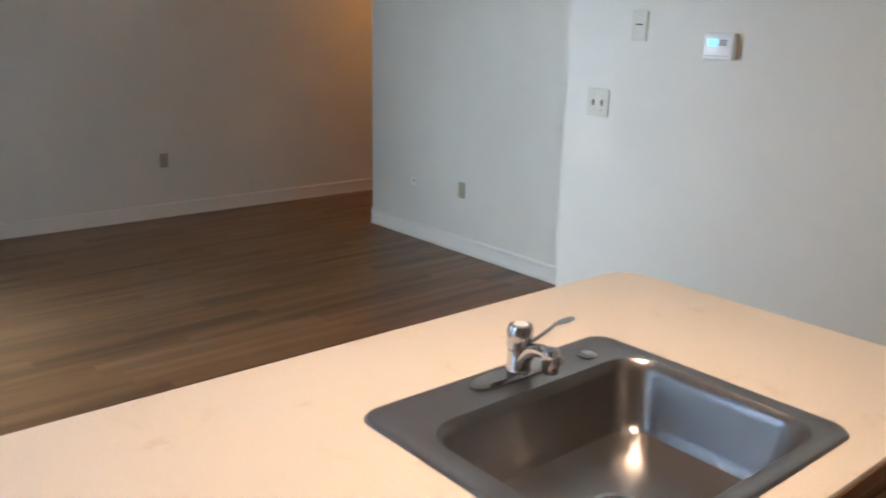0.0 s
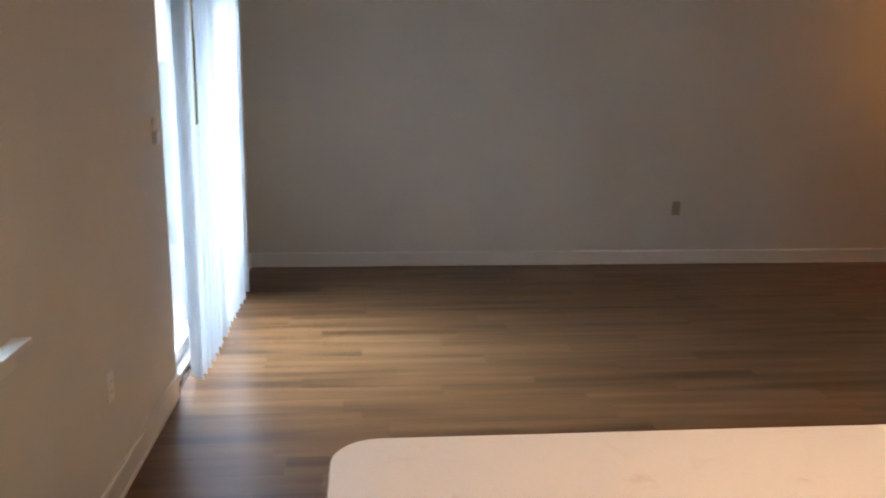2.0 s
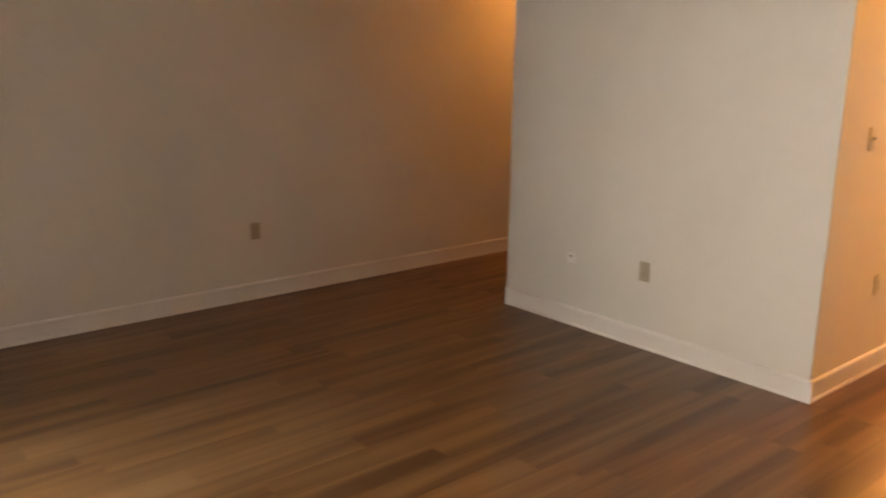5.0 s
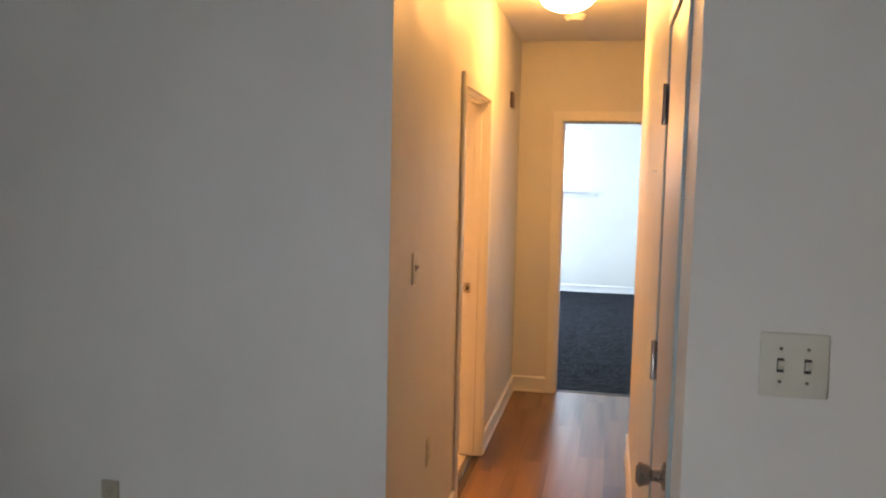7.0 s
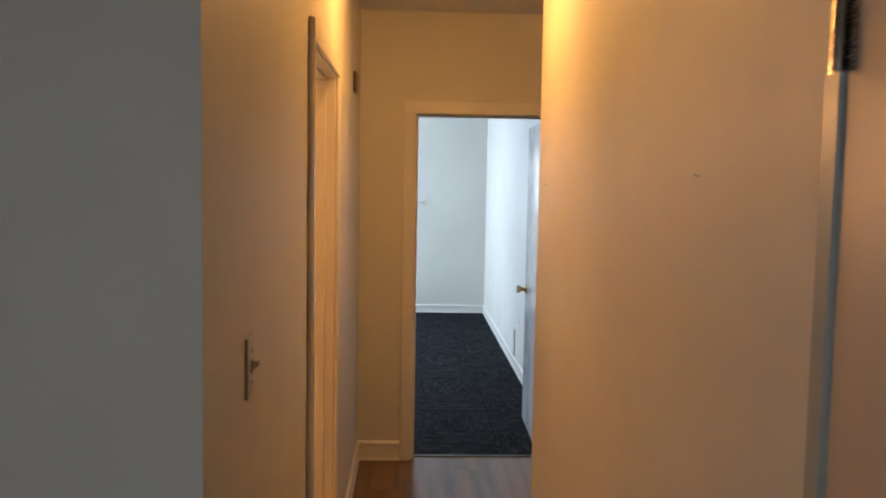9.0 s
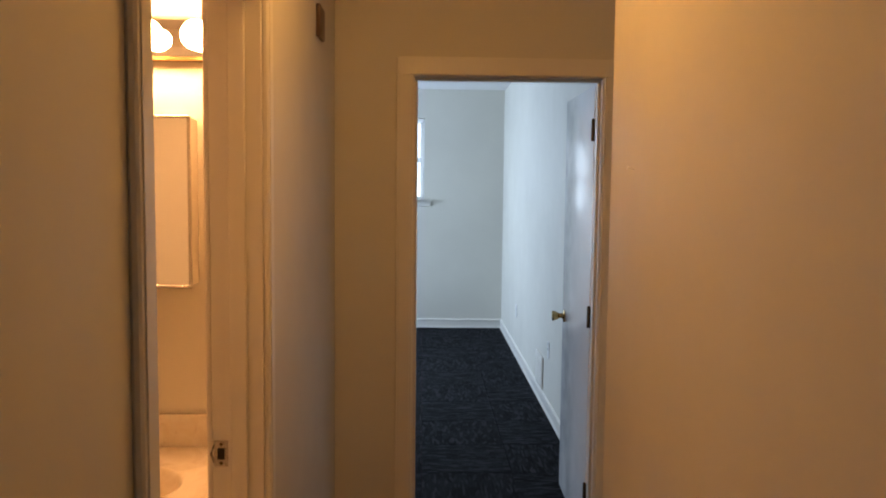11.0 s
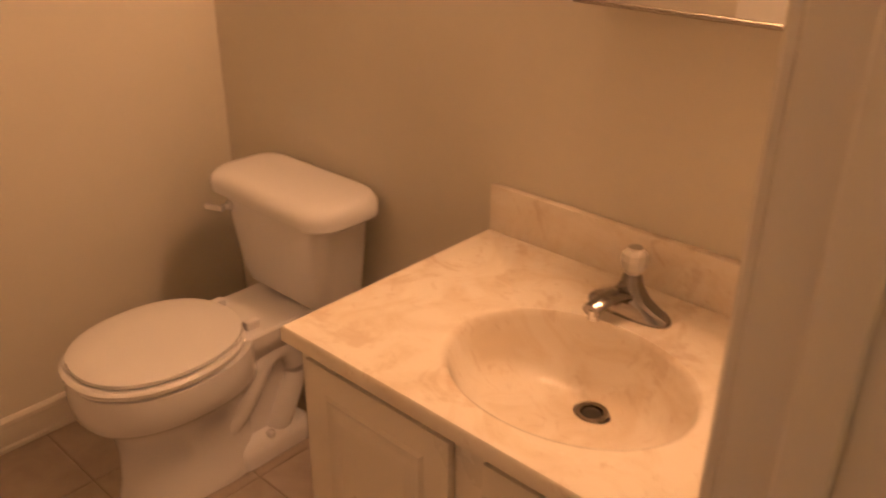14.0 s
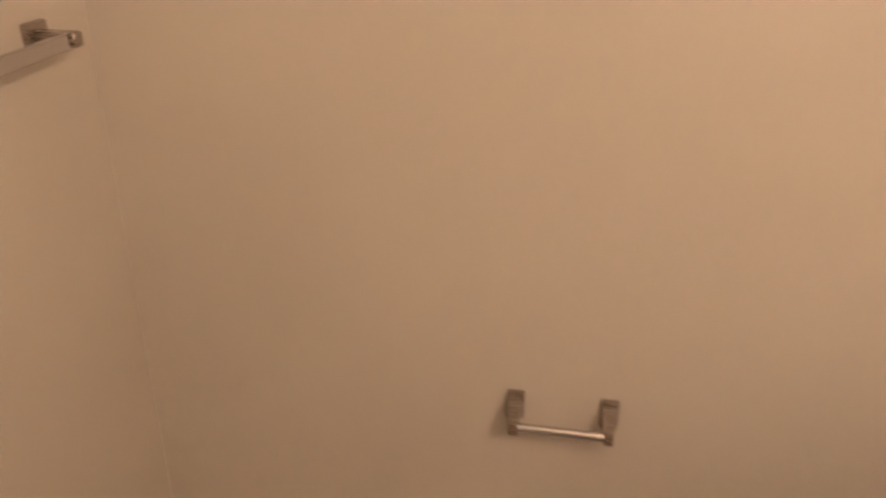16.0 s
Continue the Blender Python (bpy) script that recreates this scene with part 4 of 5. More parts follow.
loft(bm, [[(fx + 0.105 + u, fy + 0.008 + w * math.cos(a), fz + 0.078 + 0.05 * u + 0.0022 * math.sin(a)) for a in (2 * math.pi * k / 14 for k in range(14))] for u, w in ((0, 0.004), (0.012, 0.008), (0.035, 0.0115), (0.052, 0.0105), (0.060, 0.005))])
part("lever", bm, CHROME, tap)
bm = B()
sx, sy = -0.060, -0.138
tube(bm, bez((fx + sx * 0.1, fy + sy * 0.1, fz + 0.028), (fx + sx * 0.45, fy + sy * 0.45, fz + 0.098), (fx + sx, fy + sy, fz + 0.098), 14), 0.0145, 16, 0.0125)
sp = part("spout", bm, CHROME, tap)
bm = B()
lathe(bm, (fx + sx, fy + sy, fz + 0.116), (0, 0, -1), ((0, 0.006), (0.003, 0.014), (0.008, 0.0165), (0.034, 0.0165), (0.036, 0.015), (0.048, 0.0145), (0.050, 0.010)), 22)
part("aerator", bm, CHROME, sp)
bm = B()
lathe(bm, (fx, fy, fz + 0.1065), (0, 0, 1), ((0, 0.015), (0.0015, 0.014)), 20)
part("cap", bm, WHITEP, tap, "pale round cap on the valve")

# ---------- bathroom ----------
VX0, VY0, VY1, VZ = 2.277, BSY, 1.000, 0.738
van = thing("vanity_cabinet", (2.62, 0.57, 0), "cream painted two-door vanity cabinet", "vanity")
vx = VX0 + 0.03
for nm, b in (("side_panel", (vx + 0.018, BEX - 0.002, VY0 + 0.012, VY0 + 0.028, 0.0, VZ - 0.03)), ("side_panel", (vx + 0.018, BEX - 0.002, VY1 - 0.034, VY1 - 0.018, 0.0, VZ - 0.03)), ("toe_kick", (vx + 0.07, vx + 0.085, VY0 + 0.028, VY1 - 0.034, 0, 0.09)), ("bottom", (vx + 0.018, BEX - 0.002, VY0 + 0.028, VY1 - 0.034, 0.09, 0.106)),
              ("top_rail", (vx, vx + 0.018, VY0 + 0.012, VY1 - 0.018, VZ - 0.075, VZ - 0.03)), ("bottom_rail", (vx, vx + 0.018, VY0 + 0.012, VY1 - 0.018, 0.09, 0.125)), ("stile", (vx, vx + 0.018, VY1 - 0.075, VY1 - 0.018, 0.125, VZ - 0.075)), ("stile", (vx, vx + 0.018, VY0 + 0.012, VY0 + 0.07, 0.125, VZ - 0.075)), ("stile", (vx, vx + 0.018, 0.525, 0.620, 0.125, VZ - 0.075))):
    bm = B()
    box(bm, *b)
    part(nm, bm, CABW, van, smooth=False)
for a, b in ((0.606, 0.952), (0.172, 0.538)):
    bm = B()
    zt, zb = VZ - 0.052, 0.112
    box(bm, vx - 0.018, vx - 0.001, a, b, zb, zt, 0.003, 2)
    d = part("door", bm, CABW, van)
    bm = B()
    loft(bm, [[(vx - 0.018 + dx, y, z) for y, z in ((a + o, zb + o), (b - o, zb + o), (b - o, zt - o), (a + o, zt - o))] for dx, o in ((0.001, 0.052), (-0.005, 0.060), (-0.001, 0.072), (-0.001, 0.080), (-0.0055, 0.095))])
    part("raised_panel", bm, CABW, d, smooth=False)

vtop = thing("bathroom_countertop", (2.6, 0.57, VZ - 0.03), "cream cultured marble countertop with oval basin", "countertop")
bc, brx, bry = (2.513, 0.548), 0.173, 0.222
outer = []
N = 64
for i in range(N):
    a = 2 * math.pi * i / N
    ca, sa = math.cos(a), math.sin(a)
    hx0, hx1, hy0, hy1 = VX0 - bc[0], BEX - 0.022 - bc[0], VY0 + 0.001 - bc[1], VY1 - bc[1]
    k = min((hx1 if ca > 0 else hx0) / ca if abs(ca) > 1e-6 else 9, (hy1 if sa > 0 else hy0) / sa if abs(sa) > 1e-6 else 9)
    outer.append((bc[0] + ca * k, bc[1] + sa * k))


def corner_snap(pts):
    cs = [(x, y) for x in (VX0, BEX - 0.022) for y in (VY0 + 0.001, VY1)]
    for c in cs:
        i = min(range(len(pts)), key=lambda j: (pts[j][0] - c[0]) ** 2 + (pts[j][1] - c[1]) ** 2)
        pts[i] = c
    return pts


outer = corner_snap(outer)
bm = B()
rings = [[(x, y, VZ - 0.03) for x, y in outer], [(x, y, VZ - 0.005) for x, y in outer], [(x + 0.004 * (1 if x < bc[0] else -1), y + 0.004 * (1 if y < bc[1] else -1), VZ) for x, y in outer]]
for s, z in ((1.035, 0.0), (1.0, -0.004), (0.975, -0.016), (0.94, -0.045), (0.88, -0.078), (0.76, -0.108), (0.58, -0.126), (0.38, -0.135), (0.16, -0.140)):
    sh = 0.112 * (1 - s)
    rings.append([(bc[0] + sh + brx * s * math.cos(2 * math.pi * i / N), bc[1] + bry * s * math.sin(2 * math.pi * i / N), VZ + z) for i in range(N)])
loft(bm, rings, False, False)
part("slab", bm, MARBLE, vtop)
bm = B()
box(bm, BEX - 0.022, BEX - 0.001, VY0 + 0.001, VY1, VZ - 0.03, VZ + 0.105, 0.004, 2)
part("backsplash", bm, MARBLE, vtop)
bm = B()
dx = bc[0] + 0.112 * 0.84
lathe(bm, (dx, bc[1], VZ - 0.163), (0, 0, 1), ((0, 0.018), (0.020, 0.023), (0.0255, 0.030), (0.0275, 0.029), (0.0262, 0.021), (0.012, 0.018)), 24)
dr = part("drain", bm, CHROME_DARK, vtop, "chrome drain ring")
bm = B()
lathe(bm, (dx, bc[1], VZ - 0.153), (0, 0, 1), ((0, 0.017), (0.0135, 0.017), (0.017, 0.008)), 20)
part("stopper", bm, DARK, dr)

vf = thing("bathroom_faucet", (2.755, 0.572, VZ), "chrome centerset faucet with clear acrylic knob", "faucet")
gx, gy = 2.748, 0.575
bm = B()
loft(bm, [ring((gx - ox, gy), rx, ry, z, 36, 2.6) for ox, rx, ry, z in ((0, 0.030, 0.084, VZ + 0.0005), (0, 0.029, 0.083, VZ + 0.008), (0, 0.027, 0.077, VZ + 0.014), (0.002, 0.026, 0.060, VZ + 0.023), (0.002, 0.025, 0.040, VZ + 0.034), (0, 0.022, 0.027, VZ + 0.047), (0, 0.018, 0.019, VZ + 0.062), (0, 0.016, 0.016, VZ + 0.076), (0, 0.013, 0.013, VZ + 0.080))])
part("deck_body", bm, CHROME_DARK, vf)
bm = B()
pts = bez((gx - 0.006, gy + 0.002, VZ + 0.034), (gx - 0.050, gy + 0.010, VZ + 0.056), (gx - 0.100, gy + 0.020, VZ + 0.034), 10)
loft(bm, [[(p.x, p.y + w * math.cos(a), p.z + 0.014 * (1 - 0.25 * i / 10) * math.sin(a)) for a in (2 * math.pi * k / 16 for k in range(16))] for i, (p, w) in enumerate(zip(pts, [0.024 - 0.0007 * j for j in range(11)]))])
sp = part("spout", bm, CHROME_DARK, vf)
bm = B()
lathe(bm, (gx - 0.091, gy + 0.018, VZ + 0.035), (0, 0, -1), ((0, 0.011), (0.019, 0.011), (0.020, 0.008)), 14)
part("aerator", bm, CHROME, sp)
bm = B()
lathe(bm, (gx, gy, VZ + 0.078), (0, 0, 1), ((0, 0.013), (0.006, 0.017), (0.014, 0.023), (0.030, 0.025), (0.042, 0.023), (0.050, 0.015)), 10)
kn = part("knob", bm, CRYSTAL, vf, "faceted clear acrylic knob", smooth=False)
bm = B()
lathe(bm, (gx, gy, VZ + 0.128), (0, 0, 1), ((0, 0.013), (0.003, 0.013), (0.004, 0.006)), 14)
part("cap", bm, CHROME, kn)

mc = thing("mirror_cabinet", (BEX - 0.05, 0.567, 1.28), "recessed mirror medicine cabinet with thin chrome edge", "mirror cabinet")
my0, my1, mz0, mz1, mx = 0.355, 0.762, 1.268, 1.800, BEX - 0.107
bm = B()
box(bm, mx + 0.008, BEX - 0.001, my0 + 0.006, my1 - 0.006, mz0 + 0.006, mz1 - 0.006, 0.003, 1)
part("body", bm, CABW, mc, smooth=False)
bm = B()
for b in ((my0, my0 + 0.009, mz0, mz1), (my1 - 0.009, my1, mz0, mz1), (my0 + 0.009, my1 - 0.009, mz0, mz0 + 0.009), (my0 + 0.009, my1 - 0.009, mz1 - 0.009, mz1)):
    box(bm, mx - 0.004, mx + 0.008, *b, 0.002, 1)
part("edge_frame", bm, NICKEL, mc, smooth=False)
bm = B()
box(bm, mx, mx + 0.006, my0 + 0.008, my1 - 0.008, mz0 + 0.008, mz1 - 0.008)
part("mirror", bm, MIRROR, mc, smooth=False)

lb = thing("vanity_light_bar", (BEX - 0.03, 0.567, 2.06), "chrome vanity light bar with four lit globe bulbs", "wall lamp")
bm = B()
box(bm, BEX - 0.035, BEX - 0.001, 0.557 - 0.305, 0.557 + 0.305, 1.985, 2.10, 0.006, 2)
part("back_plate", bm, CHROME, lb)
bm = B()
box(bm, BEX - 0.042, BEX - 0.001, 0.557 - 0.312, 0.557 + 0.312, 1.973, 1.985, 0.003, 1)
part("lower_rail", bm, BRASS, lb, "brass coloured rail", smooth=False)
for i in range(4):
    y = 0.557 + (i - 1.5) * 0.147
    bm = B()
    lathe(bm, (BEX - 0.036, y, 2.043), (-1, 0, 0), ((0, 0.024), (0.012, 0.022), (0.016, 0.014)), 18)
    so = part("socket", bm, CHROME, lb)
    bm = B()
    bmesh.ops.create_uvsphere(bm, u_segments=24, v_segments=16, radius=0.046, matrix=Matrix.Translation((BEX - 0.094, y, 2.043)))
    part("bulb", bm, BULB, so, "lit opal globe bulb")

# toilet: axis along x, the tank at the wall
ty = 1.640
wc = thing("toilet", (2.5, ty, 0), "white porcelain two-piece toilet with closed lid", "toilet")


def tank_ring(x0, x1, y0, y1, r, z):
    return rounded(x0, x1, y0, y1, r, z, 6)


bm = B()
loft(bm, [tank_ring(2.70 + a, 2.885 - a * 0.2, ty - 0.228 + b, ty + 0.205 - b, 0.05, z) for a, b, z in ((0.055, 0.075, 0.395), (0.03, 0.04, 0.41), (0.018, 0.028, 0.45), (0.006, 0.008, 0.60), (0, 0, 0.675))])
part("tank", bm, PORCELAIN, wc)
bm = B()
loft(bm, [tank_ring(2.664 + a, 2.897 - a * 0.4, ty - 0.272 + a, ty + 0.232 - a, 0.075 - a * 0.55, z) for a, z in ((0.010, 0.673), (0.001, 0.680), (0, 0.698), (0.003, 0.711), (0.009, 0.721), (0.018, 0.729), (0.030, 0.734), (0.055, 0.7365), (0.095, 0.738))])
part("tank_lid", bm, PORCELAIN, wc)
bm = B()
lathe(bm, (2.702, ty + 0.150, 0.635), (-1, 0, 0), ((0, 0.014), (0.008, 0.014), (0.012, 0.009), (0.024, 0.009)), 16)
loft(bm, [[(2.672 - 0.004 * k + dx, ty + 0.150 + d, 0.635 + dz - 0.1 * (d - 0.0)) for dx, dz in ((0, 0.009), (-0.008, 0.006), (-0.008, -0.006), (0, -0.009))] for k, d in enumerate((-0.012, 0.01, 0.03, 0.048))])
part("flush_lever", bm, SEATP, wc, "white flush lever")
bm = B()


def bowl_ring(cx, rf, rb, ry, z, n=40):
    out = []
    for i in range(n):
        a = 2 * math.pi * i / n
        ca, sa = math.cos(a), math.sin(a)
        rx = rf if ca < 0 else rb
        out.append((cx + rx * math.copysign(abs(ca) ** 0.9, ca), ty + ry * math.copysign(abs(sa) ** 0.9, sa), z))
    return out


loft(bm, [bowl_ring(*v) for v in ((2.45, 0.245, 0.14, 0.120, 0.001), (2.45, 0.242, 0.14, 0.117, 0.03), (2.45, 0.232, 0.13, 0.104, 0.07), (2.45, 0.226, 0.13, 0.098, 0.16), (2.44, 0.226, 0.15, 0.106, 0.215), (2.42, 0.232, 0.19, 0.126, 0.25), (2.39, 0.232, 0.22, 0.156, 0.275), (2.375, 0.229, 0.225, 0.176, 0.295), (2.37, 0.227, 0.225, 0.185, 0.325), (2.37, 0.226, 0.225, 0.187, 0.365), (2.37, 0.223, 0.225, 0.185, 0.388), (2.37, 0.21, 0.21, 0.172, 0.392))])
part("bowl", bm, PORCELAIN, wc)
bm = B()
loft(bm, [rounded(2.50 + a, 2.875 - a, ty - 0.118 + a, ty + 0.118 - a, 0.04, z, 5) for a, z in ((0.03, 0.30), (0.008, 0.335), (0, 0.36), (0.0, 0.388), (0.006, 0.395))])
part("tank_shelf", bm, PORCELAIN, wc)
# trapway bulges on both flanks of the foot
for s in (-1, 1):
    bm = B()
    pts = [(2.44, ty + s * 0.05, 0.09), (2.52, ty + s * 0.082, 0.17), (2.60, ty + s * 0.070, 0.30), (2.70, ty + s * 0.062, 0.30), (2.715, ty + s * 0.062, 0.19), (2.66, ty + s * 0.070, 0.11), (2.62, ty + s * 0.07, 0.03)]
    cur = []
    for i in range(len(pts) - 2):
        a = Vector(pts[i]) if i == 0 else (Vector(pts[i]) + Vector(pts[i + 1])) / 2
        b = Vector(pts[i + 2]) if i == len(pts) - 3 else (Vector(pts[i + 1]) + Vector(pts[i + 2])) / 2
        cur += bez(a, pts[i + 1], b, 6)[(1 if i else 0):]
    tube(bm, cur, 0.036, 14)
    part("trapway", bm, PORCELAIN, wc)
    bm = B()
    loft(bm, [rounded(2.47 + a, 2.735 - a, *sorted((ty + s * 0.02, ty + s * (0.122 - a))), 0.045, z, 5) for a, z in ((0, 0.001), (0.002, 0.035), (0.008, 0.055), (0.022, 0.066), (0.04, 0.070))])
    part("foot_flange", bm, PORCELAIN, wc)
    bm = B()
    loft(bm, [rounded(2.46 + a, 2.725 - b, *sorted((ty + s * 0.004, ty + s * w)), 0.03, z, 5) for a, b, w, z in ((0, 0.01, 0.07, 0.06), (0.01, 0, 0.066, 0.18), (0.02, 0, 0.064, 0.30), (0.02, 0.02, 0.062, 0.335))])
    part("pedestal_web", bm, PORCELAIN, wc)
    bm = B()
    lathe(bm, (2.590, ty + s * 0.098, 0.062), (0, s * 0.5, 1), ((0, 0.014), (0.010, 0.012), (0.015, 0.006)), 16)
    part("bolt_cap", bm, SEATP, wc, "white bolt cap")
    bm = B()
    box(bm, 2.562, 2.602, ty + s * 0.075 - 0.013, ty + s * 0.075 + 0.013, 0.394, 0.420, 0.007, 2)
    part("seat_hinge", bm, SEATP, wc, "white seat hinge")
bm = B()
loft(bm, [bowl_ring(*v) for v in ((2.365, 0.218, 0.2, 0.180, 0.394), (2.365, 0.226, 0.205, 0.188, 0.400), (2.365, 0.227, 0.205, 0.189, 0.410), (2.365, 0.220, 0.2, 0.183, 0.416))])
part("seat", bm, SEATP, wc)
bm = B()
loft(bm, [bowl_ring(*v) for v in ((2.367, 0.200, 0.198, 0.166, 0.4185), (2.367, 0.212, 0.202, 0.177, 0.4225), (2.367, 0.211, 0.2, 0.176, 0.431), (2.367, 0.190, 0.18, 0.155, 0.438), (2.367, 0.10, 0.09, 0.08, 0.441))])
part("lid", bm, SEATP, wc)
bm = B()
tube(bm, [(2.895, ty + 0.17, 0.17), (2.86, ty + 0.17, 0.17), (2.845, ty + 0.165, 0.21), (2.835, ty + 0.16, 0.40)], 0.006, 10)
part("supply_line", bm, CHROME, wc)

wc.location = (2.47, ty - 0.042, 0)

tp = thing("paper_holder", (2.01, BNY, 0.55), "chrome toilet paper holder with no roll", "paper holder")
for x in (1.912, 2.078):
    bm = B()
    box(bm, x - 0.016, x + 0.016, BNY - 0.012, BNY, 0.533, 0.590, 0.004, 2)
    loft(bm, [[(x + dx * k, BNY - d, 0.563 + dz * k - 0.015 * (d / 0.06)) for dx, dz in ((-0.013, -0.020), (0.013, -0.020), (0.013, 0.020), (-0.013, 0.020))] for d, k in ((0.010, 1.0), (0.035, 0.8), (0.062, 0.62))])
    part("post", bm, NICKEL, tp)
bm = B()
tube(bm, [(1.914, BNY - 0.054, 0.547), (2.076, BNY - 0.054, 0.547)], 0.0085, 14)
part("bar", bm, CHROME, tp)

tb = thing("towel_bar", (BWX, 1.6, 1.225), "chrome towel bar on square posts", "towel bar")
for y in (1.235, 1.905):
    bm = B()
    box(bm, BWX, BWX + 0.012, y - 0.024, y + 0.024, 1.188, 1.236, 0.004, 2)
    box(bm, BWX + 0.011, BWX + 0.075, y - 0.010, y + 0.010, 1.202, 1.224, 0.003, 1)
    part("post", bm, NICKEL, tb)
bm = B()
box(bm, BWX + 0.056, BWX + 0.068, 1.235, 1.905, 1.200, 1.224, 0.003, 1)
part("bar", bm, CHROME, tb)

# ---------- outside ----------
bm = B()
box(bm, -2500, 2500, -2500, 2500, -0.6, -0.30)
solid("ground", bm, GRASS, "green lawn reaching the horizon", "ground")
bm = B()
box(bm, WX - 2.6, WX - 0.2, -0.6, 4.3, -0.31, -0.03)
solid("patio_slab", bm, CONC, "grey concrete patio outside the sliding door", "patio")


def shrub(loc, r, h, seed):
    rg = random.Random(seed)
    w = thing("shrub", loc, "leafy green shrub beside the patio", "shrub", "shrubs")
    bm = B()
    tube(bm, [(loc[0], loc[1], -0.31), (loc[0] + 0.03, loc[1], h * 0.35), (loc[0], loc[1] + 0.05, h * 0.7)], 0.05, 8, 0.015)
    part("trunk", bm, BARK, w)
    vs, fs = [], []
    for _ in range(900):
        a, u = rg.uniform(0, 6.283), rg.uniform(0, 1) ** 0.5
        z = rg.uniform(0.12, 1)
        rad = r * u * (0.55 + 0.45 * math.sin(z * 2.8)) * rg.uniform(0.7, 1.12)
        p = Vector((loc[0] + rad * math.cos(a), loc[1] + rad * math.sin(a), h * z - 0.25))
        d = Vector((rg.gauss(0, 1), rg.gauss(0, 1), rg.gauss(0, 0.6))).normalized() * 0.07
        e = d.cross(Vector((rg.gauss(0, 1), rg.gauss(0, 1), rg.gauss(0, 1)))).normalized() * 0.035
        k = len(vs)
        vs += [p - d, p + e, p + d, p - e]
        fs.append((k, k + 1, k + 2, k + 3))
    me = bpy.data.meshes.new("crown")
    me.from_pydata([tuple(v) for v in vs], [], fs)
    me.materials.append(LEAF)
    ob = new("crown", me)
    ob.parent = w
    ob.matrix_parent_inverse = Matrix.Translation((-loc[0], -loc[1], -loc[2]))
    return w


for i, (x, y, r, h) in enumerate(((-8.4, -0.6, 0.9, 1.9), (-8.9, 1.4, 1.1, 2.4), (-8.6, 3.4, 0.9, 2.0), (-9.6, 5.2, 1.3, 3.0))):
    shrub((x, y, -0.3), r, h, 20 + i)

# ---------- floor pieces ----------
PW, PL, GAP = 0.1525, 1.22, 0.0
full = {}


def plank_mesh(length, width):
    key = (round(length, 3), round(width, 3))
    if key not in full:
        bm = B()
        lx, ly, b = length / 2 - GAP / 2, width / 2 - GAP / 2, 0.0002
        loft(bm, [[(-lx, -ly, -0.008), (lx, -ly, -0.008), (lx, ly, -0.008), (-lx, ly, -0.008)], [(-lx, -ly, -b), (lx, -ly, -b), (lx, ly, -b), (-lx, ly, -b)],
                  [(-lx + b, -ly + b, 0), (lx - b, -ly + b, 0), (lx - b, ly - b, 0), (-lx + b, ly - b, 0)]])
        full[key] = mesh_of(bm, "plank", PLANK)
    return full[key]


def lay(x0, x1, y0, y1):
    """Planks along x over one rectangle of the floor."""
    rows = range(math.floor((y0 - 0.663) / PW) - 1, math.ceil((y1 - 0.663) / PW) + 1)
    for r in rows:
        a, b = max(y0, 0.663 + r * PW), min(y1, 0.663 + (r + 1) * PW)
        if b - a < 0.012:
            continue
        s = -4.2 + ((r * 0.41) % 1.0) * PL if r % 3 else -4.2 + 0.31 * (r % 2)
        k = math.floor((x0 - s) / PL)
        while s + k * PL < x1:
            c, d = max(x0, s + k * PL), min(x1, s + (k + 1) * PL)
            if d - c > 0.012:
                ob = new("plank", plank_mesh(d - c, b - a))
                ob.parent, ob.location = floor, ((c + d) / 2, (a + b) / 2, 0)
            k += 1


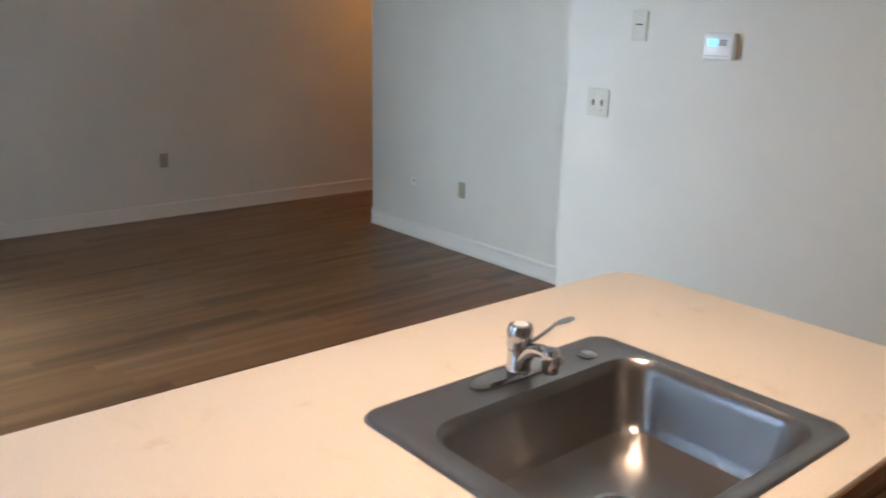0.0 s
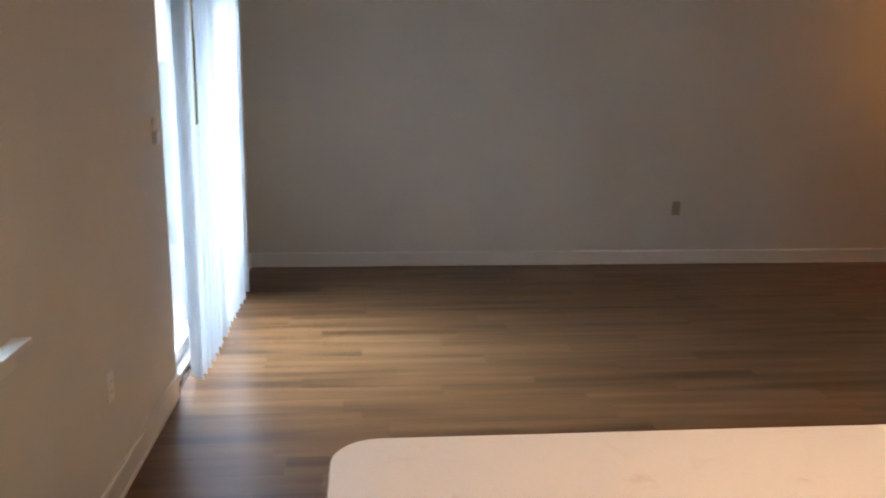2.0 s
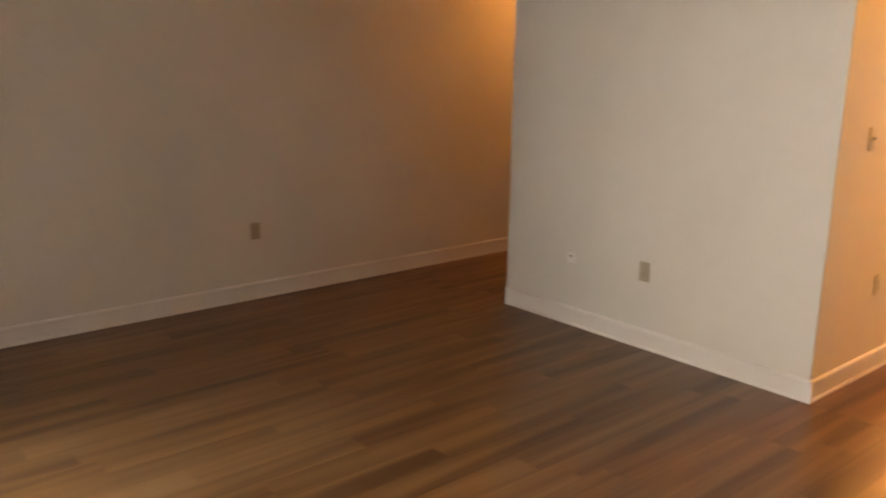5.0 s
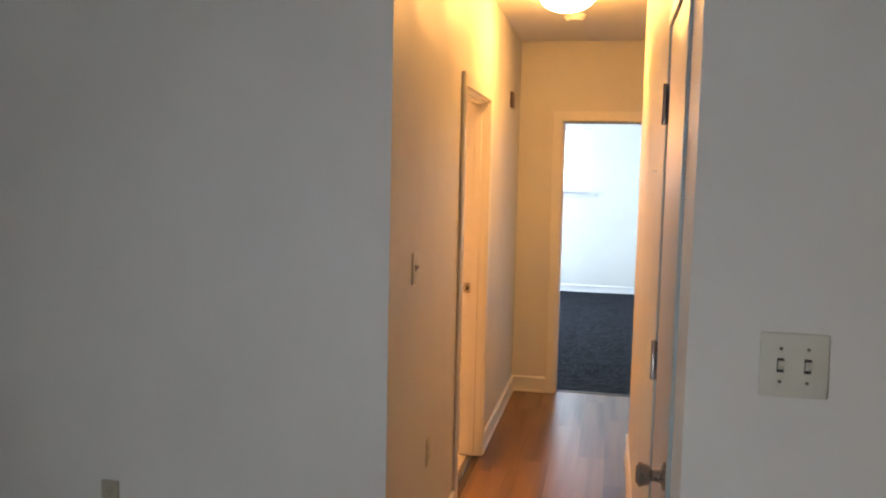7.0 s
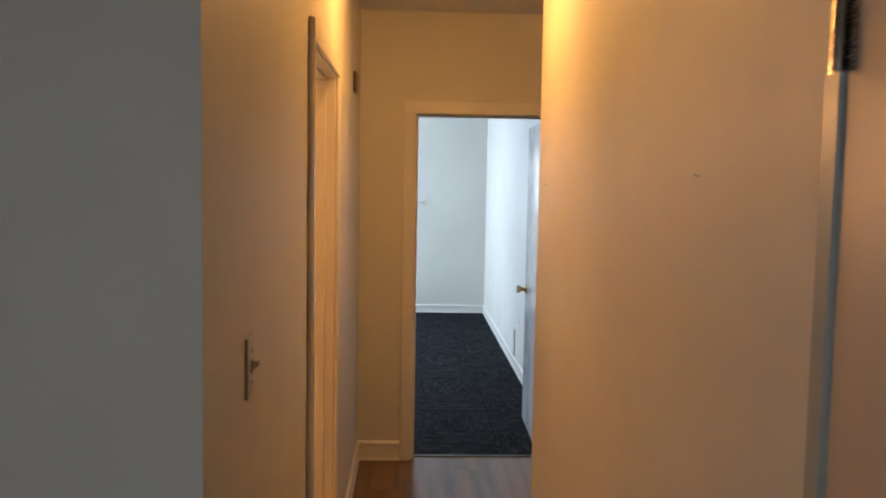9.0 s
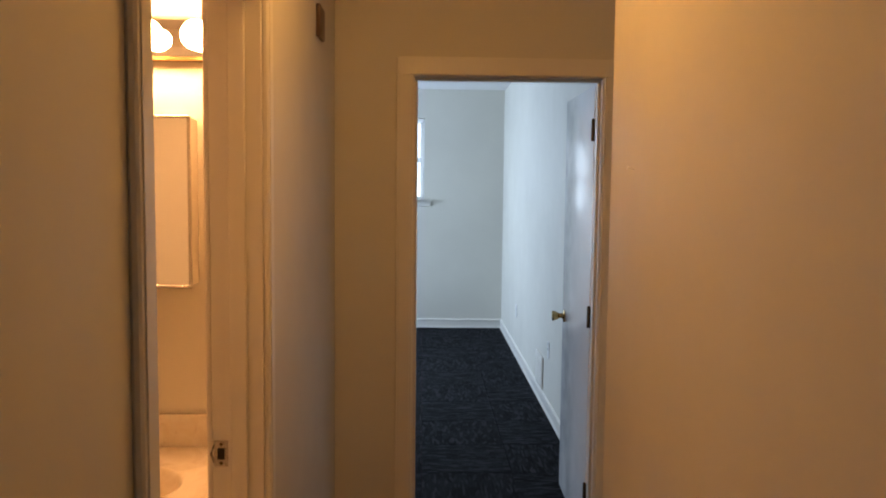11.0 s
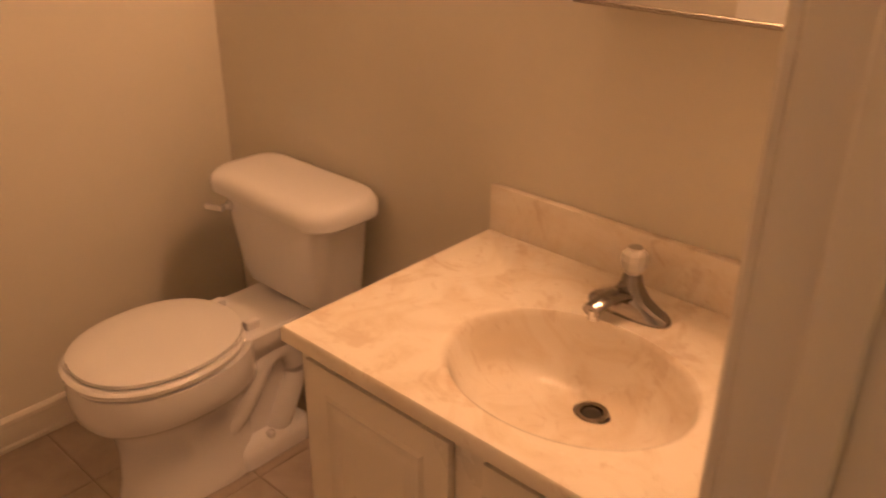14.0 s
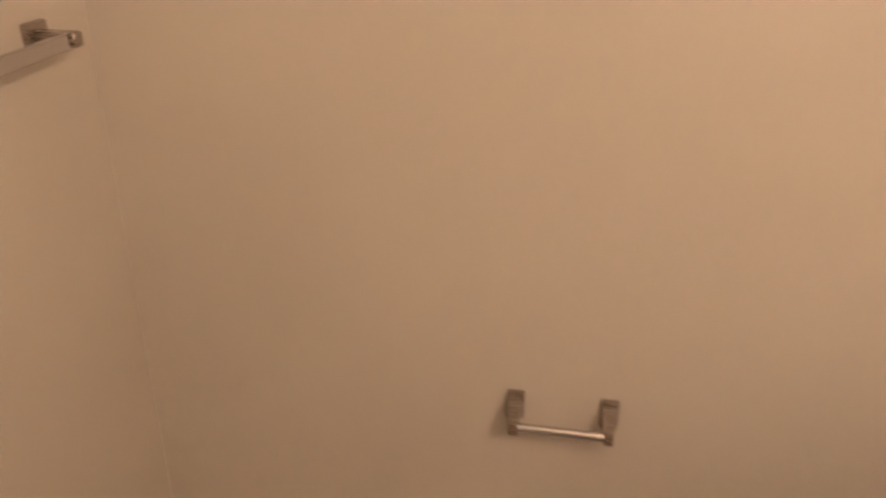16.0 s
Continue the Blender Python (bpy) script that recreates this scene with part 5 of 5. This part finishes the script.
lay(WX, XT, KS, HS)
lay(WX, 0, HS, BY)
lay(0, XE + 0.07, HS, 0)
lay(2.345, XE + 0.07, -1.75, HS)
lay(0, 3.4, 2.13, BY)

tiles = {}


def tile_mesh(w, h):
    key = (round(w, 3), round(h, 3))
    if key not in tiles:
        bm = B()
        lx, ly, b = w / 2 - 0.0025, h / 2 - 0.0025, 0.0025
        loft(bm, [[(-lx, -ly, -0.0035), (lx, -ly, -0.0035), (lx, ly, -0.0035), (-lx, ly, -0.0035)], [(-lx, -ly, -b * 0.6), (lx, -ly, -b * 0.6), (lx, ly, -b * 0.6), (-lx, ly, -b * 0.6)],
                  [(-lx + b, -ly + b, 0), (lx - b, -ly + b, 0), (lx - b, ly - b, 0), (-lx + b, ly - b, 0)]])
        tiles[key] = mesh_of(bm, "tile", TILE)
    return tiles[key]


TS = 0.307
for i in range(-4, 4):
    for j in range(-7, 3):
        a, b = max(BWX, 2.172 + i * TS), min(BEX, 2.172 + (i + 1) * TS)
        c, d = max(0.066, 1.752 + j * TS), min(BNY, 1.752 + (j + 1) * TS)
        if b - a > 0.02 and d - c > 0.02:
            ob = new("tile", tile_mesh(b - a, d - c))
            ob.parent, ob.location = bath_floor, ((a + b) / 2, (c + d) / 2, 0)

CT = 0.5
bm = B()
lx = CT / 2 - 0.0006
loft(bm, [[(-lx, -lx, -0.008), (lx, -lx, -0.008), (lx, lx, -0.008), (-lx, lx, -0.008)], [(-lx, -lx, -0.001), (lx, -lx, -0.001), (lx, lx, -0.001), (-lx, lx, -0.001)], [(-lx + 0.002, -lx + 0.002, 0.001), (lx - 0.002, -lx + 0.002, 0.001), (lx - 0.002, lx - 0.002, 0.001), (-lx + 0.002, lx - 0.002, 0.001)]])
carpet_tile = mesh_of(bm, "carpet_tile", CARPET)
for i in range(12):
    for j in range(8):
        ob = new("carpet_tile", carpet_tile)
        ob.parent = bed_floor
        ob.location = (XE + 0.075 + CT * (i + 0.5), BEDY + CT * (j + 0.5) - 0.12, 0)
        ob.rotation_euler = (0, 0, radians(90 * ((i + j) % 2)))
